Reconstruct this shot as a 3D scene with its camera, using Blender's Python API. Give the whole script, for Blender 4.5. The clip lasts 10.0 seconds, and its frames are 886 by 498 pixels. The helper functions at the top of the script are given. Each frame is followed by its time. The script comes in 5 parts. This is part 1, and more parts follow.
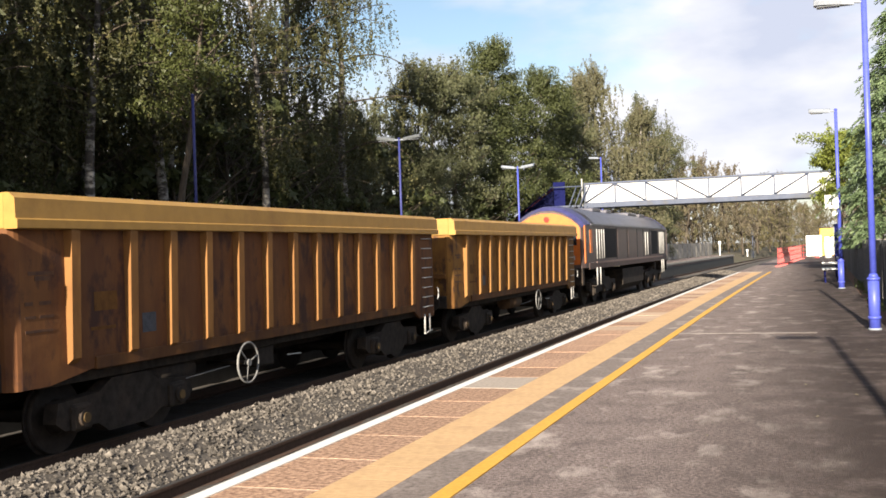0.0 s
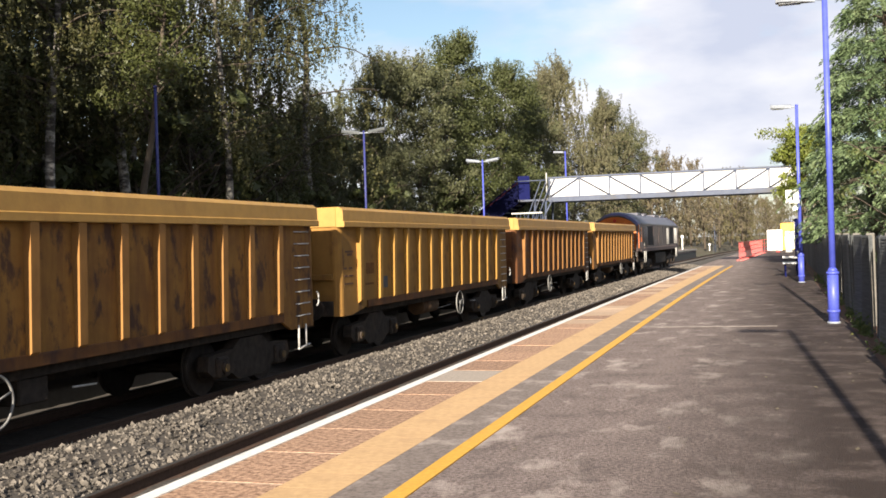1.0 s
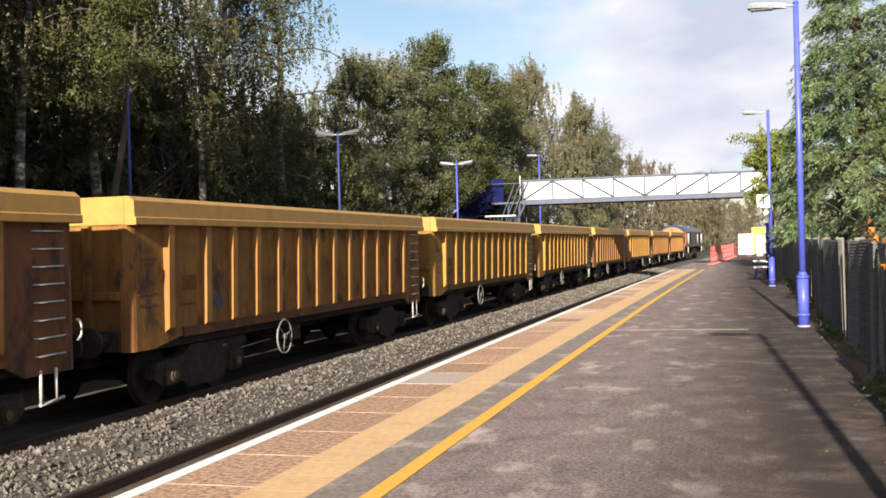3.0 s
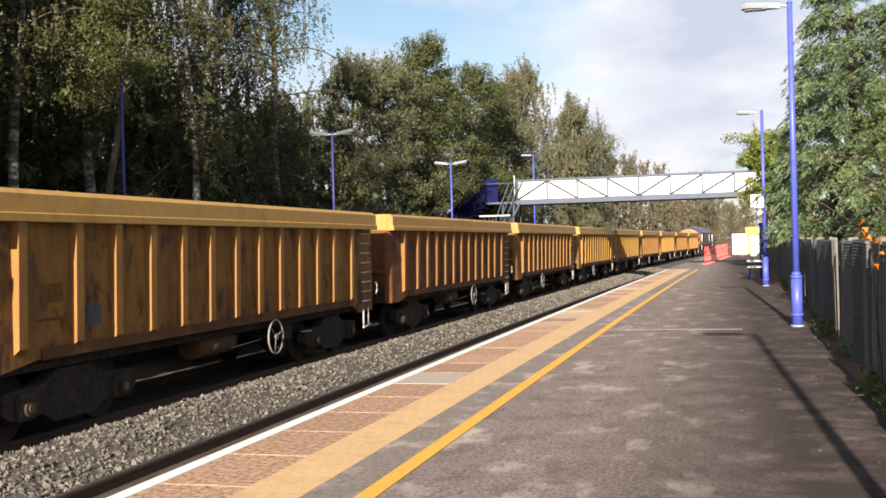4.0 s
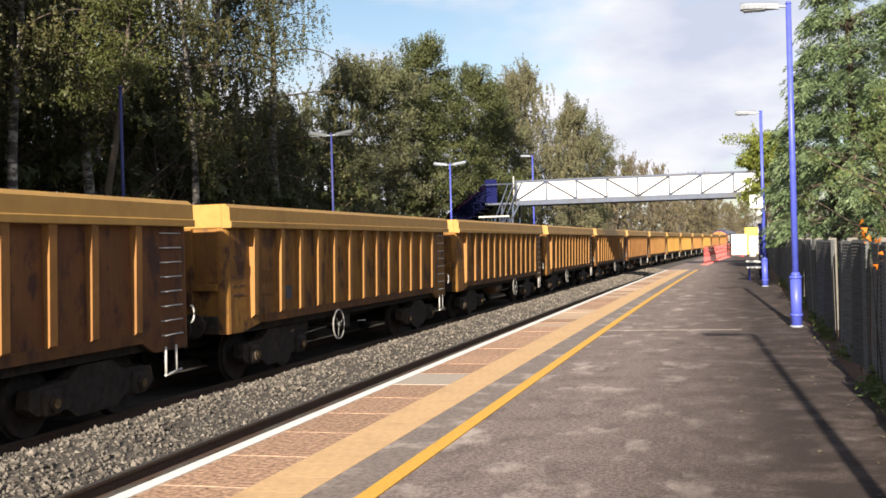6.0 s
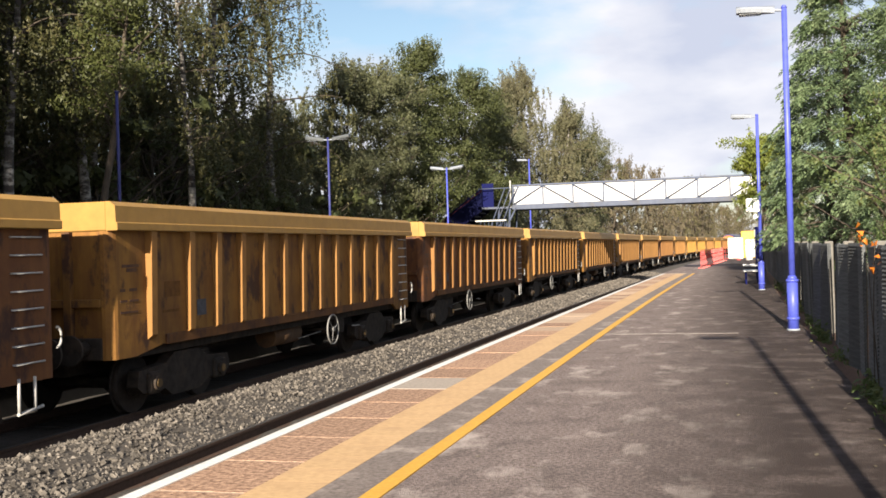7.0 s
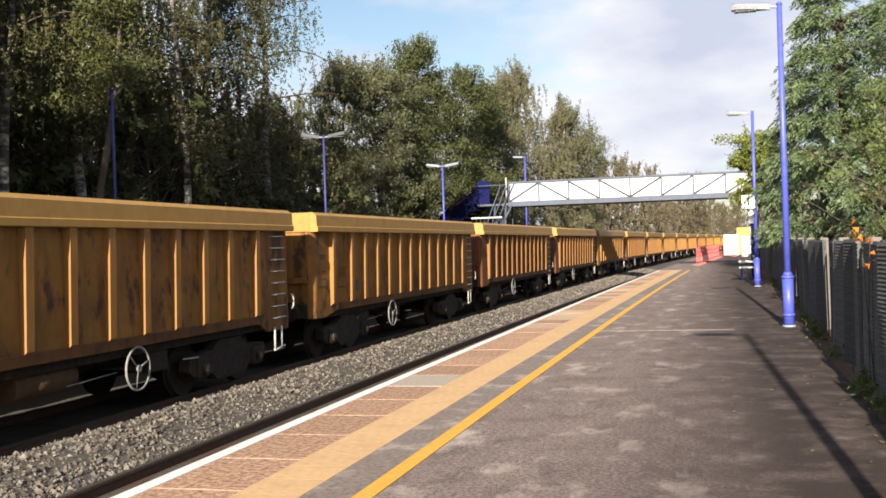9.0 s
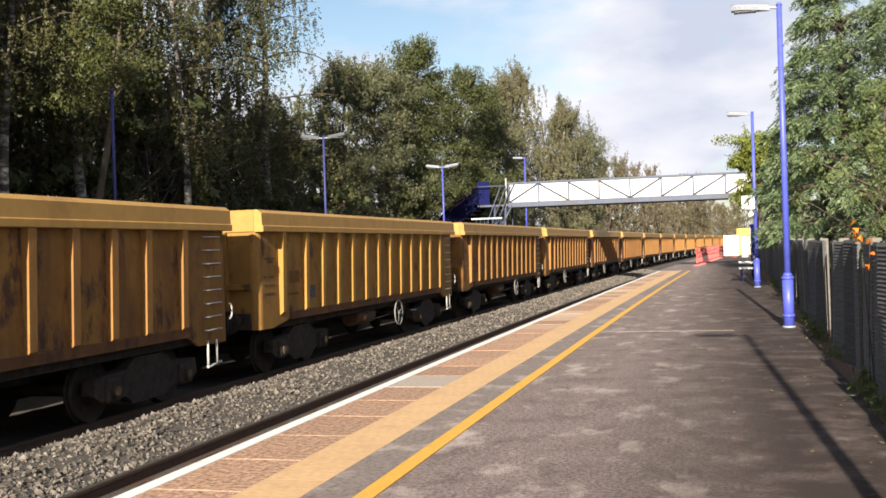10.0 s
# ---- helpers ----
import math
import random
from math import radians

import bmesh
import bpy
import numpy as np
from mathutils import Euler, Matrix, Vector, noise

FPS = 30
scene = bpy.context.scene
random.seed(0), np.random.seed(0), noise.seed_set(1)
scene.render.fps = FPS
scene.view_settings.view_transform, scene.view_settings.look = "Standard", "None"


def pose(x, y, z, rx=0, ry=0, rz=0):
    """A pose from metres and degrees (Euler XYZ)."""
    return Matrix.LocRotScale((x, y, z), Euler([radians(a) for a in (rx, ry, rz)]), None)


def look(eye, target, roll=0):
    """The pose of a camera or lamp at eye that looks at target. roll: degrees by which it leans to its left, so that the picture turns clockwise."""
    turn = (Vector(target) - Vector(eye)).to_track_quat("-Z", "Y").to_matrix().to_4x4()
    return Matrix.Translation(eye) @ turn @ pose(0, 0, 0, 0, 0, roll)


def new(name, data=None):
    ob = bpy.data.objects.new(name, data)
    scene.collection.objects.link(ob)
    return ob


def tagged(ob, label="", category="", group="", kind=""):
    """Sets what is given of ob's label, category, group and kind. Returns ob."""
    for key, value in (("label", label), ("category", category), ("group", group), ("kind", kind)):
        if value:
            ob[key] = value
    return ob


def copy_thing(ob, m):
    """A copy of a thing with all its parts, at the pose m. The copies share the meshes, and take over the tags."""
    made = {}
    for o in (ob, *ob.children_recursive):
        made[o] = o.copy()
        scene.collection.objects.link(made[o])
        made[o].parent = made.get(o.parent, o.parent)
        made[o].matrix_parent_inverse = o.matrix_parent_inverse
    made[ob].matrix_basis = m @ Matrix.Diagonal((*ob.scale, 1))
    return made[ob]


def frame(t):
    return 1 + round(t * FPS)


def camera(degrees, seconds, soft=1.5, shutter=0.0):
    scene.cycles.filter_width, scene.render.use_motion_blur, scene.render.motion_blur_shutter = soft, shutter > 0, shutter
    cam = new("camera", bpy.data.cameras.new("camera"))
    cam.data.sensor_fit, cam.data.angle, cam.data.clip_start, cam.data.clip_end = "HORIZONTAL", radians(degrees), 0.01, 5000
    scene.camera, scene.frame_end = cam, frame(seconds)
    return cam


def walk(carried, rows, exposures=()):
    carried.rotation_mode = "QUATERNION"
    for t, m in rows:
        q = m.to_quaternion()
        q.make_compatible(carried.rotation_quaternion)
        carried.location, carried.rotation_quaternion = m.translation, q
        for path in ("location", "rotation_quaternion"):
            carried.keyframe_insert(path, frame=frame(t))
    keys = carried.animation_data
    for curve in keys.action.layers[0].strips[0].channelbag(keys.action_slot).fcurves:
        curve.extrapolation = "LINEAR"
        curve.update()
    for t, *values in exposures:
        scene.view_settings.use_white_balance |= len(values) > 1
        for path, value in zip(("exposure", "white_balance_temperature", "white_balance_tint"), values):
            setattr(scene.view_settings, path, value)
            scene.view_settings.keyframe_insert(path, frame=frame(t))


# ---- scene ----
# ---- camera ----
cam = camera(46.0, 10.0, soft=1.65)
EYE = 1.407
TURNS = [(0.0, 90.181, 1.949, 19.057), (0.5, 90.001, 1.767, 17.678), (1.0, 89.759, 1.812, 17.122), (1.5, 89.644, 1.627, 16.615),
         (2.0, 89.682, 1.58, 16.237), (2.5, 89.839, 1.554, 15.942), (4.0, 89.831, 1.507, 15.36), (4.5, 89.879, 1.513, 15.345),
         (5.0, 89.919, 1.498, 15.304), (5.5, 89.847, 1.561, 15.345), (7.0, 90.102, 1.708, 15.146), (7.5, 90.23, 1.819, 15.068),
         (8.0, 90.137, 1.992, 15.266), (8.5, 90.027, 2.067, 15.111), (9.0, 89.942, 1.826, 14.925), (9.5, 90.04, 1.888, 14.843),
         (10.0, 89.985, 1.837, 14.921)]
walk(cam, [(t, pose(0, 0, EYE, a, b, c)) for t, a, b, c in TURNS], exposures=[(0.0, 1.65), (0.7, 1.63), (1.5, 1.55), (10.0, 1.55)])

# ---- world and sun ----
SUN_UP, SUN_SIDE = 20.0, 2.5
world = bpy.data.worlds.new("world")
scene.world = world
world.use_nodes = True
wn, wl = world.node_tree.nodes, world.node_tree.links
wn.clear()
w_out, w_bg, w_sky = wn.new("ShaderNodeOutputWorld"), wn.new("ShaderNodeBackground"), wn.new("ShaderNodeTexSky")
w_sky.sky_type = "NISHITA"
w_sky.sun_disc = False
w_sky.sun_elevation, w_sky.sun_rotation = radians(SUN_UP), radians(180 - SUN_SIDE)
w_sky.air_density, w_sky.dust_density = 1.0, 1.0
w_co, w_map = wn.new("ShaderNodeTexCoord"), wn.new("ShaderNodeMapping")
w_map.inputs["Scale"].default_value = (1.0, 1.0, 2.6)
w_map.inputs["Location"].default_value = (0.35, 0.2, 0.4)
w_noise, w_ramp, w_mix = wn.new("ShaderNodeTexNoise"), wn.new("ShaderNodeValToRGB"), wn.new("ShaderNodeMix")
w_noise.inputs["Scale"].default_value, w_noise.inputs["Detail"].default_value = 3.6, 7
w_noise.inputs["Roughness"].default_value = 0.52
w_ramp.color_ramp.elements[0].position, w_ramp.color_ramp.elements[1].position = 0.40, 0.58
w_mix.data_type = "RGBA"
w_shade, w_tone = wn.new("ShaderNodeTexNoise"), wn.new("ShaderNodeValToRGB")
w_shade.inputs["Scale"].default_value, w_shade.inputs["Detail"].default_value = 5.5, 6
w_tone.color_ramp.elements[0].position, w_tone.color_ramp.elements[1].position = 0.38, 0.62
w_tone.color_ramp.elements[0].color, w_tone.color_ramp.elements[1].color = (4.3, 4.6, 5.6, 1), (6.4, 6.4, 6.8, 1)
wl.new(w_co.outputs["Generated"], w_map.inputs["Vector"])
wl.new(w_map.outputs["Vector"], w_noise.inputs["Vector"])
wl.new(w_noise.outputs["Fac"], w_ramp.inputs["Fac"])
wl.new(w_ramp.outputs["Color"], w_mix.inputs["Factor"])
wl.new(w_map.outputs["Vector"], w_shade.inputs["Vector"])
wl.new(w_shade.outputs["Fac"], w_tone.inputs["Fac"])
wl.new(w_tone.outputs["Color"], w_mix.inputs["B"])
wl.new(w_sky.outputs["Color"], w_mix.inputs["A"])
wl.new(w_mix.outputs["Result"], w_bg.inputs["Color"])
w_bg.inputs["Strength"].default_value = 0.052
wl.new(w_bg.outputs["Background"], w_out.inputs["Surface"])

sun_data = bpy.data.lights.new("sun", "SUN")
sun_data.energy, sun_data.angle, sun_data.color = 5.0, radians(0.5), (1.0, 0.885, 0.72)
sun = new("sun", sun_data)
SUN_FROM = Vector((math.sin(radians(SUN_SIDE)) * math.cos(radians(SUN_UP)), -math.cos(radians(SUN_SIDE)) * math.cos(radians(SUN_UP)), math.sin(radians(SUN_UP))))
sun.matrix_basis = look(SUN_FROM * 60, (0, 0, 0))

# ---- plan ----
BEND = 0.000223            # the line bends gently to the right: x grows by BEND * y * y
EDGE, WHITE, COPE, BUFF = -3.52, -3.41, -2.81, -2.395
YEL0, YEL1 = -2.08, -1.96
RAIL = -0.75               # top of the rails; the platform is at 0
NEAR_TRACK, FAR_TRACK = -5.15, -8.97
FAR_EDGE = -10.95


def bend(y):
    return BEND * y * y


def on_line(x, y, z, turn=0.0):
    """A pose beside the bending line."""
    return pose(x + bend(y), y, z, 0, 0, turn - math.degrees(math.atan(2 * BEND * y)))


# ---- materials ----
def material(name, low, high, scale=4.0, detail=6.0, rough=0.8, metal=0.0, bump=0.0, bump_scale=60.0, pick=0.0, stain=None, stain_scale=1.0,
             stain_at=(0.5, 0.7), stretch=(1, 1, 1), island=False, spec=0.4):
    """A surface of two tones by fine noise, with larger stains, relief and a change of tone from piece to piece."""
    m = bpy.data.materials.new(name)
    m.use_nodes = True
    n, l = m.node_tree.nodes, m.node_tree.links
    b = n["Principled BSDF"]
    b.inputs["Roughness"].default_value, b.inputs["Metallic"].default_value = rough, metal
    b.inputs["Specular IOR Level"].default_value = spec
    co, mp = n.new("ShaderNodeTexCoord"), n.new("ShaderNodeMapping")
    mp.inputs["Scale"].default_value = stretch
    l.new(co.outputs["Object"], mp.inputs["Vector"])
    tex, ramp = n.new("ShaderNodeTexNoise"), n.new("ShaderNodeValToRGB")
    tex.inputs["Scale"].default_value, tex.inputs["Detail"].default_value = scale, detail
    tex.inputs["Roughness"].default_value = 0.62
    l.new(mp.outputs["Vector"], tex.inputs["Vector"])
    l.new(tex.outputs["Fac"], ramp.inputs["Fac"])
    e = ramp.color_ramp.elements
    e[0].position, e[1].position, e[0].color, e[1].color = 0.32, 0.68, (*low, 1), (*high, 1)
    colour = ramp.outputs["Color"]
    if stain:
        big, r2, mix = n.new("ShaderNodeTexNoise"), n.new("ShaderNodeValToRGB"), n.new("ShaderNodeMix")
        big.inputs["Scale"].default_value, big.inputs["Detail"].default_value = stain_scale, 8
        big.inputs["Roughness"].default_value = 0.65
        r2.color_ramp.elements[0].position, r2.color_ramp.elements[1].position = stain_at
        mix.data_type = "RGBA"
        mix.inputs["B"].default_value = (*stain, 1)
        if pick:
            info, add = n.new("ShaderNodeObjectInfo"), n.new("ShaderNodeVectorMath")
            mul = n.new("ShaderNodeMath")
            mul.operation, mul.inputs[1].default_value = "MULTIPLY", 40.0
            l.new(info.outputs["Random"], mul.inputs[0])
            l.new(mp.outputs["Vector"], add.inputs[0])
            l.new(mul.outputs["Value"], add.inputs[1])
            l.new(add.outputs["Vector"], big.inputs["Vector"])
        else:
            l.new(mp.outputs["Vector"], big.inputs["Vector"])
        l.new(big.outputs["Fac"], r2.inputs["Fac"])
        l.new(r2.outputs["Color"], mix.inputs["Factor"])
        l.new(colour, mix.inputs["A"])
        colour = mix.outputs["Result"]
    if pick:
        hue, rng = n.new("ShaderNodeHueSaturation"), n.new("ShaderNodeMapRange")
        rng.inputs["To Min"].default_value, rng.inputs["To Max"].default_value = 1 - pick, 1 + pick
        if island:
            l.new(n.new("ShaderNodeNewGeometry").outputs["Random Per Island"], rng.inputs["Value"])
        else:
            l.new(n.new("ShaderNodeObjectInfo").outputs["Random"], rng.inputs["Value"])
        l.new(rng.outputs["Result"], hue.inputs["Value"])
        l.new(colour, hue.inputs["Color"])
        colour = hue.outputs["Color"]
    l.new(colour, b.inputs["Base Color"])
    if bump:
        fine, bp = n.new("ShaderNodeTexNoise"), n.new("ShaderNodeBump")
        fine.inputs["Scale"].default_value, fine.inputs["Detail"].default_value = bump_scale, 4
        bp.inputs["Strength"].default_value, bp.inputs["Distance"].default_value = bump, 0.01
        l.new(mp.outputs["Vector"], fine.inputs["Vector"])
        l.new(fine.outputs["Fac"], bp.inputs["Height"])
        l.new(bp.outputs["Normal"], b.inputs["Normal"])
    return m


def leaf_material(name, tones, through_part=0.3):
    """Leaves: a tone for each leaf, some light passing through."""
    m = bpy.data.materials.new(name)
    m.use_nodes = True
    n, l = m.node_tree.nodes, m.node_tree.links
    n.clear()
    out, mix, d, tr = n.new("ShaderNodeOutputMaterial"), n.new("ShaderNodeMixShader"), n.new("ShaderNodeBsdfPrincipled"), n.new("ShaderNodeBsdfTranslucent")
    ramp = n.new("ShaderNodeValToRGB")
    while len(ramp.color_ramp.elements) < len(tones):
        ramp.color_ramp.elements.new(0.5)
    for i, c in enumerate(sorted(tones, key=sum)):
        ramp.color_ramp.elements[i].position = i / (len(tones) - 1)
        ramp.color_ramp.elements[i].color = (*c, 1)
    patch, spread, tone = n.new("ShaderNodeTexNoise"), n.new("ShaderNodeMapRange"), n.new("ShaderNodeMix")
    patch.inputs["Scale"].default_value, patch.inputs["Detail"].default_value = 0.9, 3
    spread.inputs["From Min"].default_value, spread.inputs["From Max"].default_value = 0.32, 0.68
    l.new(n.new("ShaderNodeTexCoord").outputs["Object"], patch.inputs["Vector"])
    l.new(patch.outputs["Fac"], spread.inputs["Value"])
    tone.inputs["Factor"].default_value = 0.55
    l.new(n.new("ShaderNodeNewGeometry").outputs["Random Per Island"], tone.inputs["A"])
    l.new(spread.outputs["Result"], tone.inputs["B"])
    l.new(tone.outputs["Result"], ramp.inputs["Fac"])
    d.inputs["Roughness"].default_value = 0.5
    d.inputs["Specular IOR Level"].default_value = 0.25
    l.new(ramp.outputs["Color"], d.inputs["Base Color"])
    l.new(ramp.outputs["Color"], tr.inputs["Color"])
    mix.inputs["Fac"].default_value = through_part
    l.new(d.outputs["BSDF"], mix.inputs[1])
    l.new(tr.outputs["BSDF"], mix.inputs[2])
    l.new(mix.outputs["Shader"], out.inputs["Surface"])
    return m


def asphalt(name, low, high, pale, fence_tone):
    """Worn platform asphalt: fine grit, mottling, pale scuffs, and a darker tone towards the fence."""
    m = bpy.data.materials.new(name)
    m.use_nodes = True
    n, l = m.node_tree.nodes, m.node_tree.links
    b = n["Principled BSDF"]
    b.inputs["Roughness"].default_value, b.inputs["Specular IOR Level"].default_value = 0.9, 0.3
    co = n.new("ShaderNodeTexCoord")

    def cloud(scale, lo, hi, detail=8, stretch=None):
        t, r = n.new("ShaderNodeTexNoise"), n.new("ShaderNodeMapRange")
        t.inputs["Scale"].default_value, t.inputs["Detail"].default_value, t.inputs["Roughness"].default_value = scale, detail, 0.66
        src = co.outputs["Object"]
        if stretch:
            mp = n.new("ShaderNodeMapping")
            mp.inputs["Scale"].default_value = stretch
            l.new(src, mp.inputs["Vector"])
            src = mp.outputs["Vector"]
        l.new(src, t.inputs["Vector"])
        r.inputs["From Min"].default_value, r.inputs["From Max"].default_value = lo, hi
        l.new(t.outputs["Fac"], r.inputs["Value"])
        return r.outputs["Result"]

    def blend(fac, a, c, amount=1.0):
        x = n.new("ShaderNodeMix")
        x.data_type = "RGBA"
        k = n.new("ShaderNodeMath")
        k.operation, k.inputs[1].default_value, k.use_clamp = "MULTIPLY", amount, True
        l.new(fac, k.inputs[0])
        l.new(k.outputs["Value"], x.inputs["Factor"])
        for s, v in (("A", a), ("B", c)):
            if isinstance(v, tuple):
                x.inputs[s].default_value = (*v, 1)
            else:
                l.new(v, x.inputs[s])
        return x.outputs["Result"]
    colour = blend(cloud(34, 0.40, 0.60), low, high)
    colour = blend(cloud(2.6, 0.48, 0.70, stretch=(1.3, 0.8, 1)), colour, tuple(v * 0.66 for v in low), 0.65)
    colour = blend(cloud(1.5, 0.54, 0.68, stretch=(1.5, 0.75, 1)), colour, pale, 0.85)
    # darkens towards the fence as x grows, broken up by noise
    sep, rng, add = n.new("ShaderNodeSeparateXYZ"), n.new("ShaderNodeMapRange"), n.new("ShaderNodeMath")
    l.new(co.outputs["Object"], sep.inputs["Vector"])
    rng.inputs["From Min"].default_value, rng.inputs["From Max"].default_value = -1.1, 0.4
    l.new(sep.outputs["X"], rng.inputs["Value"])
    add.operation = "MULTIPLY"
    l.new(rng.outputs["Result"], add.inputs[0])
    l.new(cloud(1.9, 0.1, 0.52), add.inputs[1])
    colour = blend(add.outputs["Value"], colour, fence_tone, 0.95)
    l.new(colour, b.inputs["Base Color"])
    bp = n.new("ShaderNodeBump")
    bp.inputs["Strength"].default_value, bp.inputs["Distance"].default_value = 0.8, 0.012
    l.new(cloud(60, 0.2, 0.8, 3), bp.inputs["Height"])
    l.new(bp.outputs["Normal"], b.inputs["Normal"])
    return m


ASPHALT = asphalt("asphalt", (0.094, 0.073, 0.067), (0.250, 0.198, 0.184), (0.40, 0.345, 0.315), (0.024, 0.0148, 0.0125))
WORN = material("worn_asphalt", (0.088, 0.070, 0.062), (0.215, 0.176, 0.158), 26, 9, 0.88, bump=0.5, bump_scale=70, stain=(0.34, 0.29, 0.26), stain_scale=2.2, stain_at=(0.52, 0.70))
JOINT = material("trench_joint", (0.10, 0.082, 0.074), (0.30, 0.262, 0.24), 7, 9, 0.9, bump=0.4, bump_scale=50)
COPING = material("coping_aggregate", (0.072, 0.028, 0.015), (0.50, 0.32, 0.21), 24, 12, 0.85, bump=0.8, bump_scale=45, pick=0.14)
COPING_TAN = material("coping_tan", (0.30, 0.205, 0.135), (0.47, 0.345, 0.245), 24, 10, 0.85, bump=0.4, bump_scale=50, pick=0.12)
COPING_PALE = material("coping_concrete", (0.24, 0.20, 0.17), (0.36, 0.31, 0.26), 26, 8, 0.85, bump=0.3, bump_scale=60, pick=0.12)
MORTAR = material("mortar", (0.36, 0.27, 0.2), (0.5, 0.4, 0.3), 30, 6, 0.9)
BUFF_TILE = material("buff_tile", (0.40, 0.255, 0.128), (0.50, 0.332, 0.172), 20, 8, 0.8, bump=0.25, bump_scale=45, pick=0.03, stain=(0.34, 0.212, 0.112), stain_scale=3, stain_at=(0.5, 0.8))
WHITE_LINE = material("white_line", (0.50, 0.49, 0.47), (0.68, 0.67, 0.65), 25, 8, 0.7, stain=(0.36, 0.33, 0.30), stain_scale=5, stain_at=(0.58, 0.8))
YELLOW_LINE = material("yellow_line", (0.46, 0.245, 0.030), (0.57, 0.325, 0.045), 35, 8, 0.7, stain=(0.36, 0.21, 0.05), stain_scale=6, stain_at=(0.55, 0.85))
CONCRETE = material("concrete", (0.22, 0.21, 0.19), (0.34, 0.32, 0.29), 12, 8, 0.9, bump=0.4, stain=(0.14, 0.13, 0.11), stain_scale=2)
# also colours the far platform edge, dark in place of tree shade
SLEEPER_SHADED_EDGE = material("oily_sleeper_shaded_edge", (0.045, 0.040, 0.036), (0.085, 0.076, 0.068), 12, 8, 0.9, bump=0.4, stain=(0.03, 0.026, 0.024), stain_scale=2)
BALLAST = material("ballast", (0.026, 0.022, 0.019), (0.085, 0.074, 0.064), 18, 8, 0.9, bump=1.0, bump_scale=22, stain=(0.06, 0.05, 0.042), stain_scale=1.2)
STONE = material("ballast_stone", (0.056, 0.048, 0.041), (0.140, 0.124, 0.108), 14, 5, 0.9, pick=0.6, island=True)
RAIL_RUST = material("rail_steel", (0.055, 0.034, 0.024), (0.10, 0.06, 0.042), 25, 6, 0.75, 0.2)
RAIL_TOP = material("rail_head", (0.045, 0.042, 0.04), (0.085, 0.08, 0.076), 30, 4, 0.6, 0.5)
EARTH = material("earth", (0.045, 0.036, 0.024), (0.09, 0.075, 0.045), 3, 8, 0.95, bump=0.6, bump_scale=12, stain=(0.06, 0.075, 0.03), stain_scale=0.4)
SOIL = material("leaf_litter", (0.05, 0.028, 0.018), (0.13, 0.065, 0.038), 22, 8, 0.95, bump=0.8, bump_scale=50)
def wagon_paint(name, low, high, rust, grime, rust_at, grime_at):
    """Old yellow paint on steel sheet: mottled colour, rust running down in streaks, and dark scraped blotches."""
    m = bpy.data.materials.new(name)
    m.use_nodes = True
    n, l = m.node_tree.nodes, m.node_tree.links
    b = n["Principled BSDF"]
    b.inputs["Roughness"].default_value, b.inputs["Specular IOR Level"].default_value = 0.72, 0.16
    co, info, shift = n.new("ShaderNodeTexCoord"), n.new("ShaderNodeObjectInfo"), n.new("ShaderNodeVectorMath")
    far = n.new("ShaderNodeMath")
    far.operation, far.inputs[1].default_value = "MULTIPLY", 60.0
    l.new(info.outputs["Random"], far.inputs[0])
    l.new(co.outputs["Object"], shift.inputs[0])
    l.new(far.outputs["Value"], shift.inputs[1])

    def cloud(scale, at, stretch, detail=8):
        mp, t, r = n.new("ShaderNodeMapping"), n.new("ShaderNodeTexNoise"), n.new("ShaderNodeMapRange")
        mp.inputs["Scale"].default_value = stretch
        t.inputs["Scale"].default_value, t.inputs["Detail"].default_value, t.inputs["Roughness"].default_value = scale, detail, 0.64
        r.inputs["From Min"].default_value, r.inputs["From Max"].default_value = at
        l.new(shift.outputs["Vector"], mp.inputs["Vector"])
        l.new(mp.outputs["Vector"], t.inputs["Vector"])
        l.new(t.outputs["Fac"], r.inputs["Value"])
        return r.outputs["Result"]

    def over(fac, under, tone, amount):
        x, k = n.new("ShaderNodeMix"), n.new("ShaderNodeMath")
        x.data_type = "RGBA"
        k.operation, k.inputs[1].default_value = "MULTIPLY", amount
        l.new(fac, k.inputs[0])
        l.new(k.outputs["Value"], x.inputs["Factor"])
        if isinstance(under, tuple):
            x.inputs["A"].default_value = (*under, 1)
        else:
            l.new(under, x.inputs["A"])
        x.inputs["B"].default_value = (*tone, 1)
        return x.outputs["Result"]
    colour = over(cloud(1.3, (0.35, 0.65), (1, 1, 0.8)), low, high, 1.0)
    colour = over(cloud(5.0, rust_at, (1, 1, 0.16)), colour, rust, 0.55)
    colour = over(cloud(1.1, (rust_at[0] + 0.02, rust_at[1] + 0.1), (1, 0.8, 1.3)), colour, rust, 0.7)
    colour = over(cloud(2.6, grime_at, (1, 1, 0.55), 10), colour, grime, 0.85)
    l.new(colour, b.inputs["Base Color"])
    bp = n.new("ShaderNodeBump")
    bp.inputs["Strength"].default_value, bp.inputs["Distance"].default_value = 0.25, 0.02
    l.new(cloud(2.2, (0.2, 0.8), (1, 1, 1), 3), bp.inputs["Height"])
    l.new(bp.outputs["Normal"], b.inputs["Normal"])
    return m


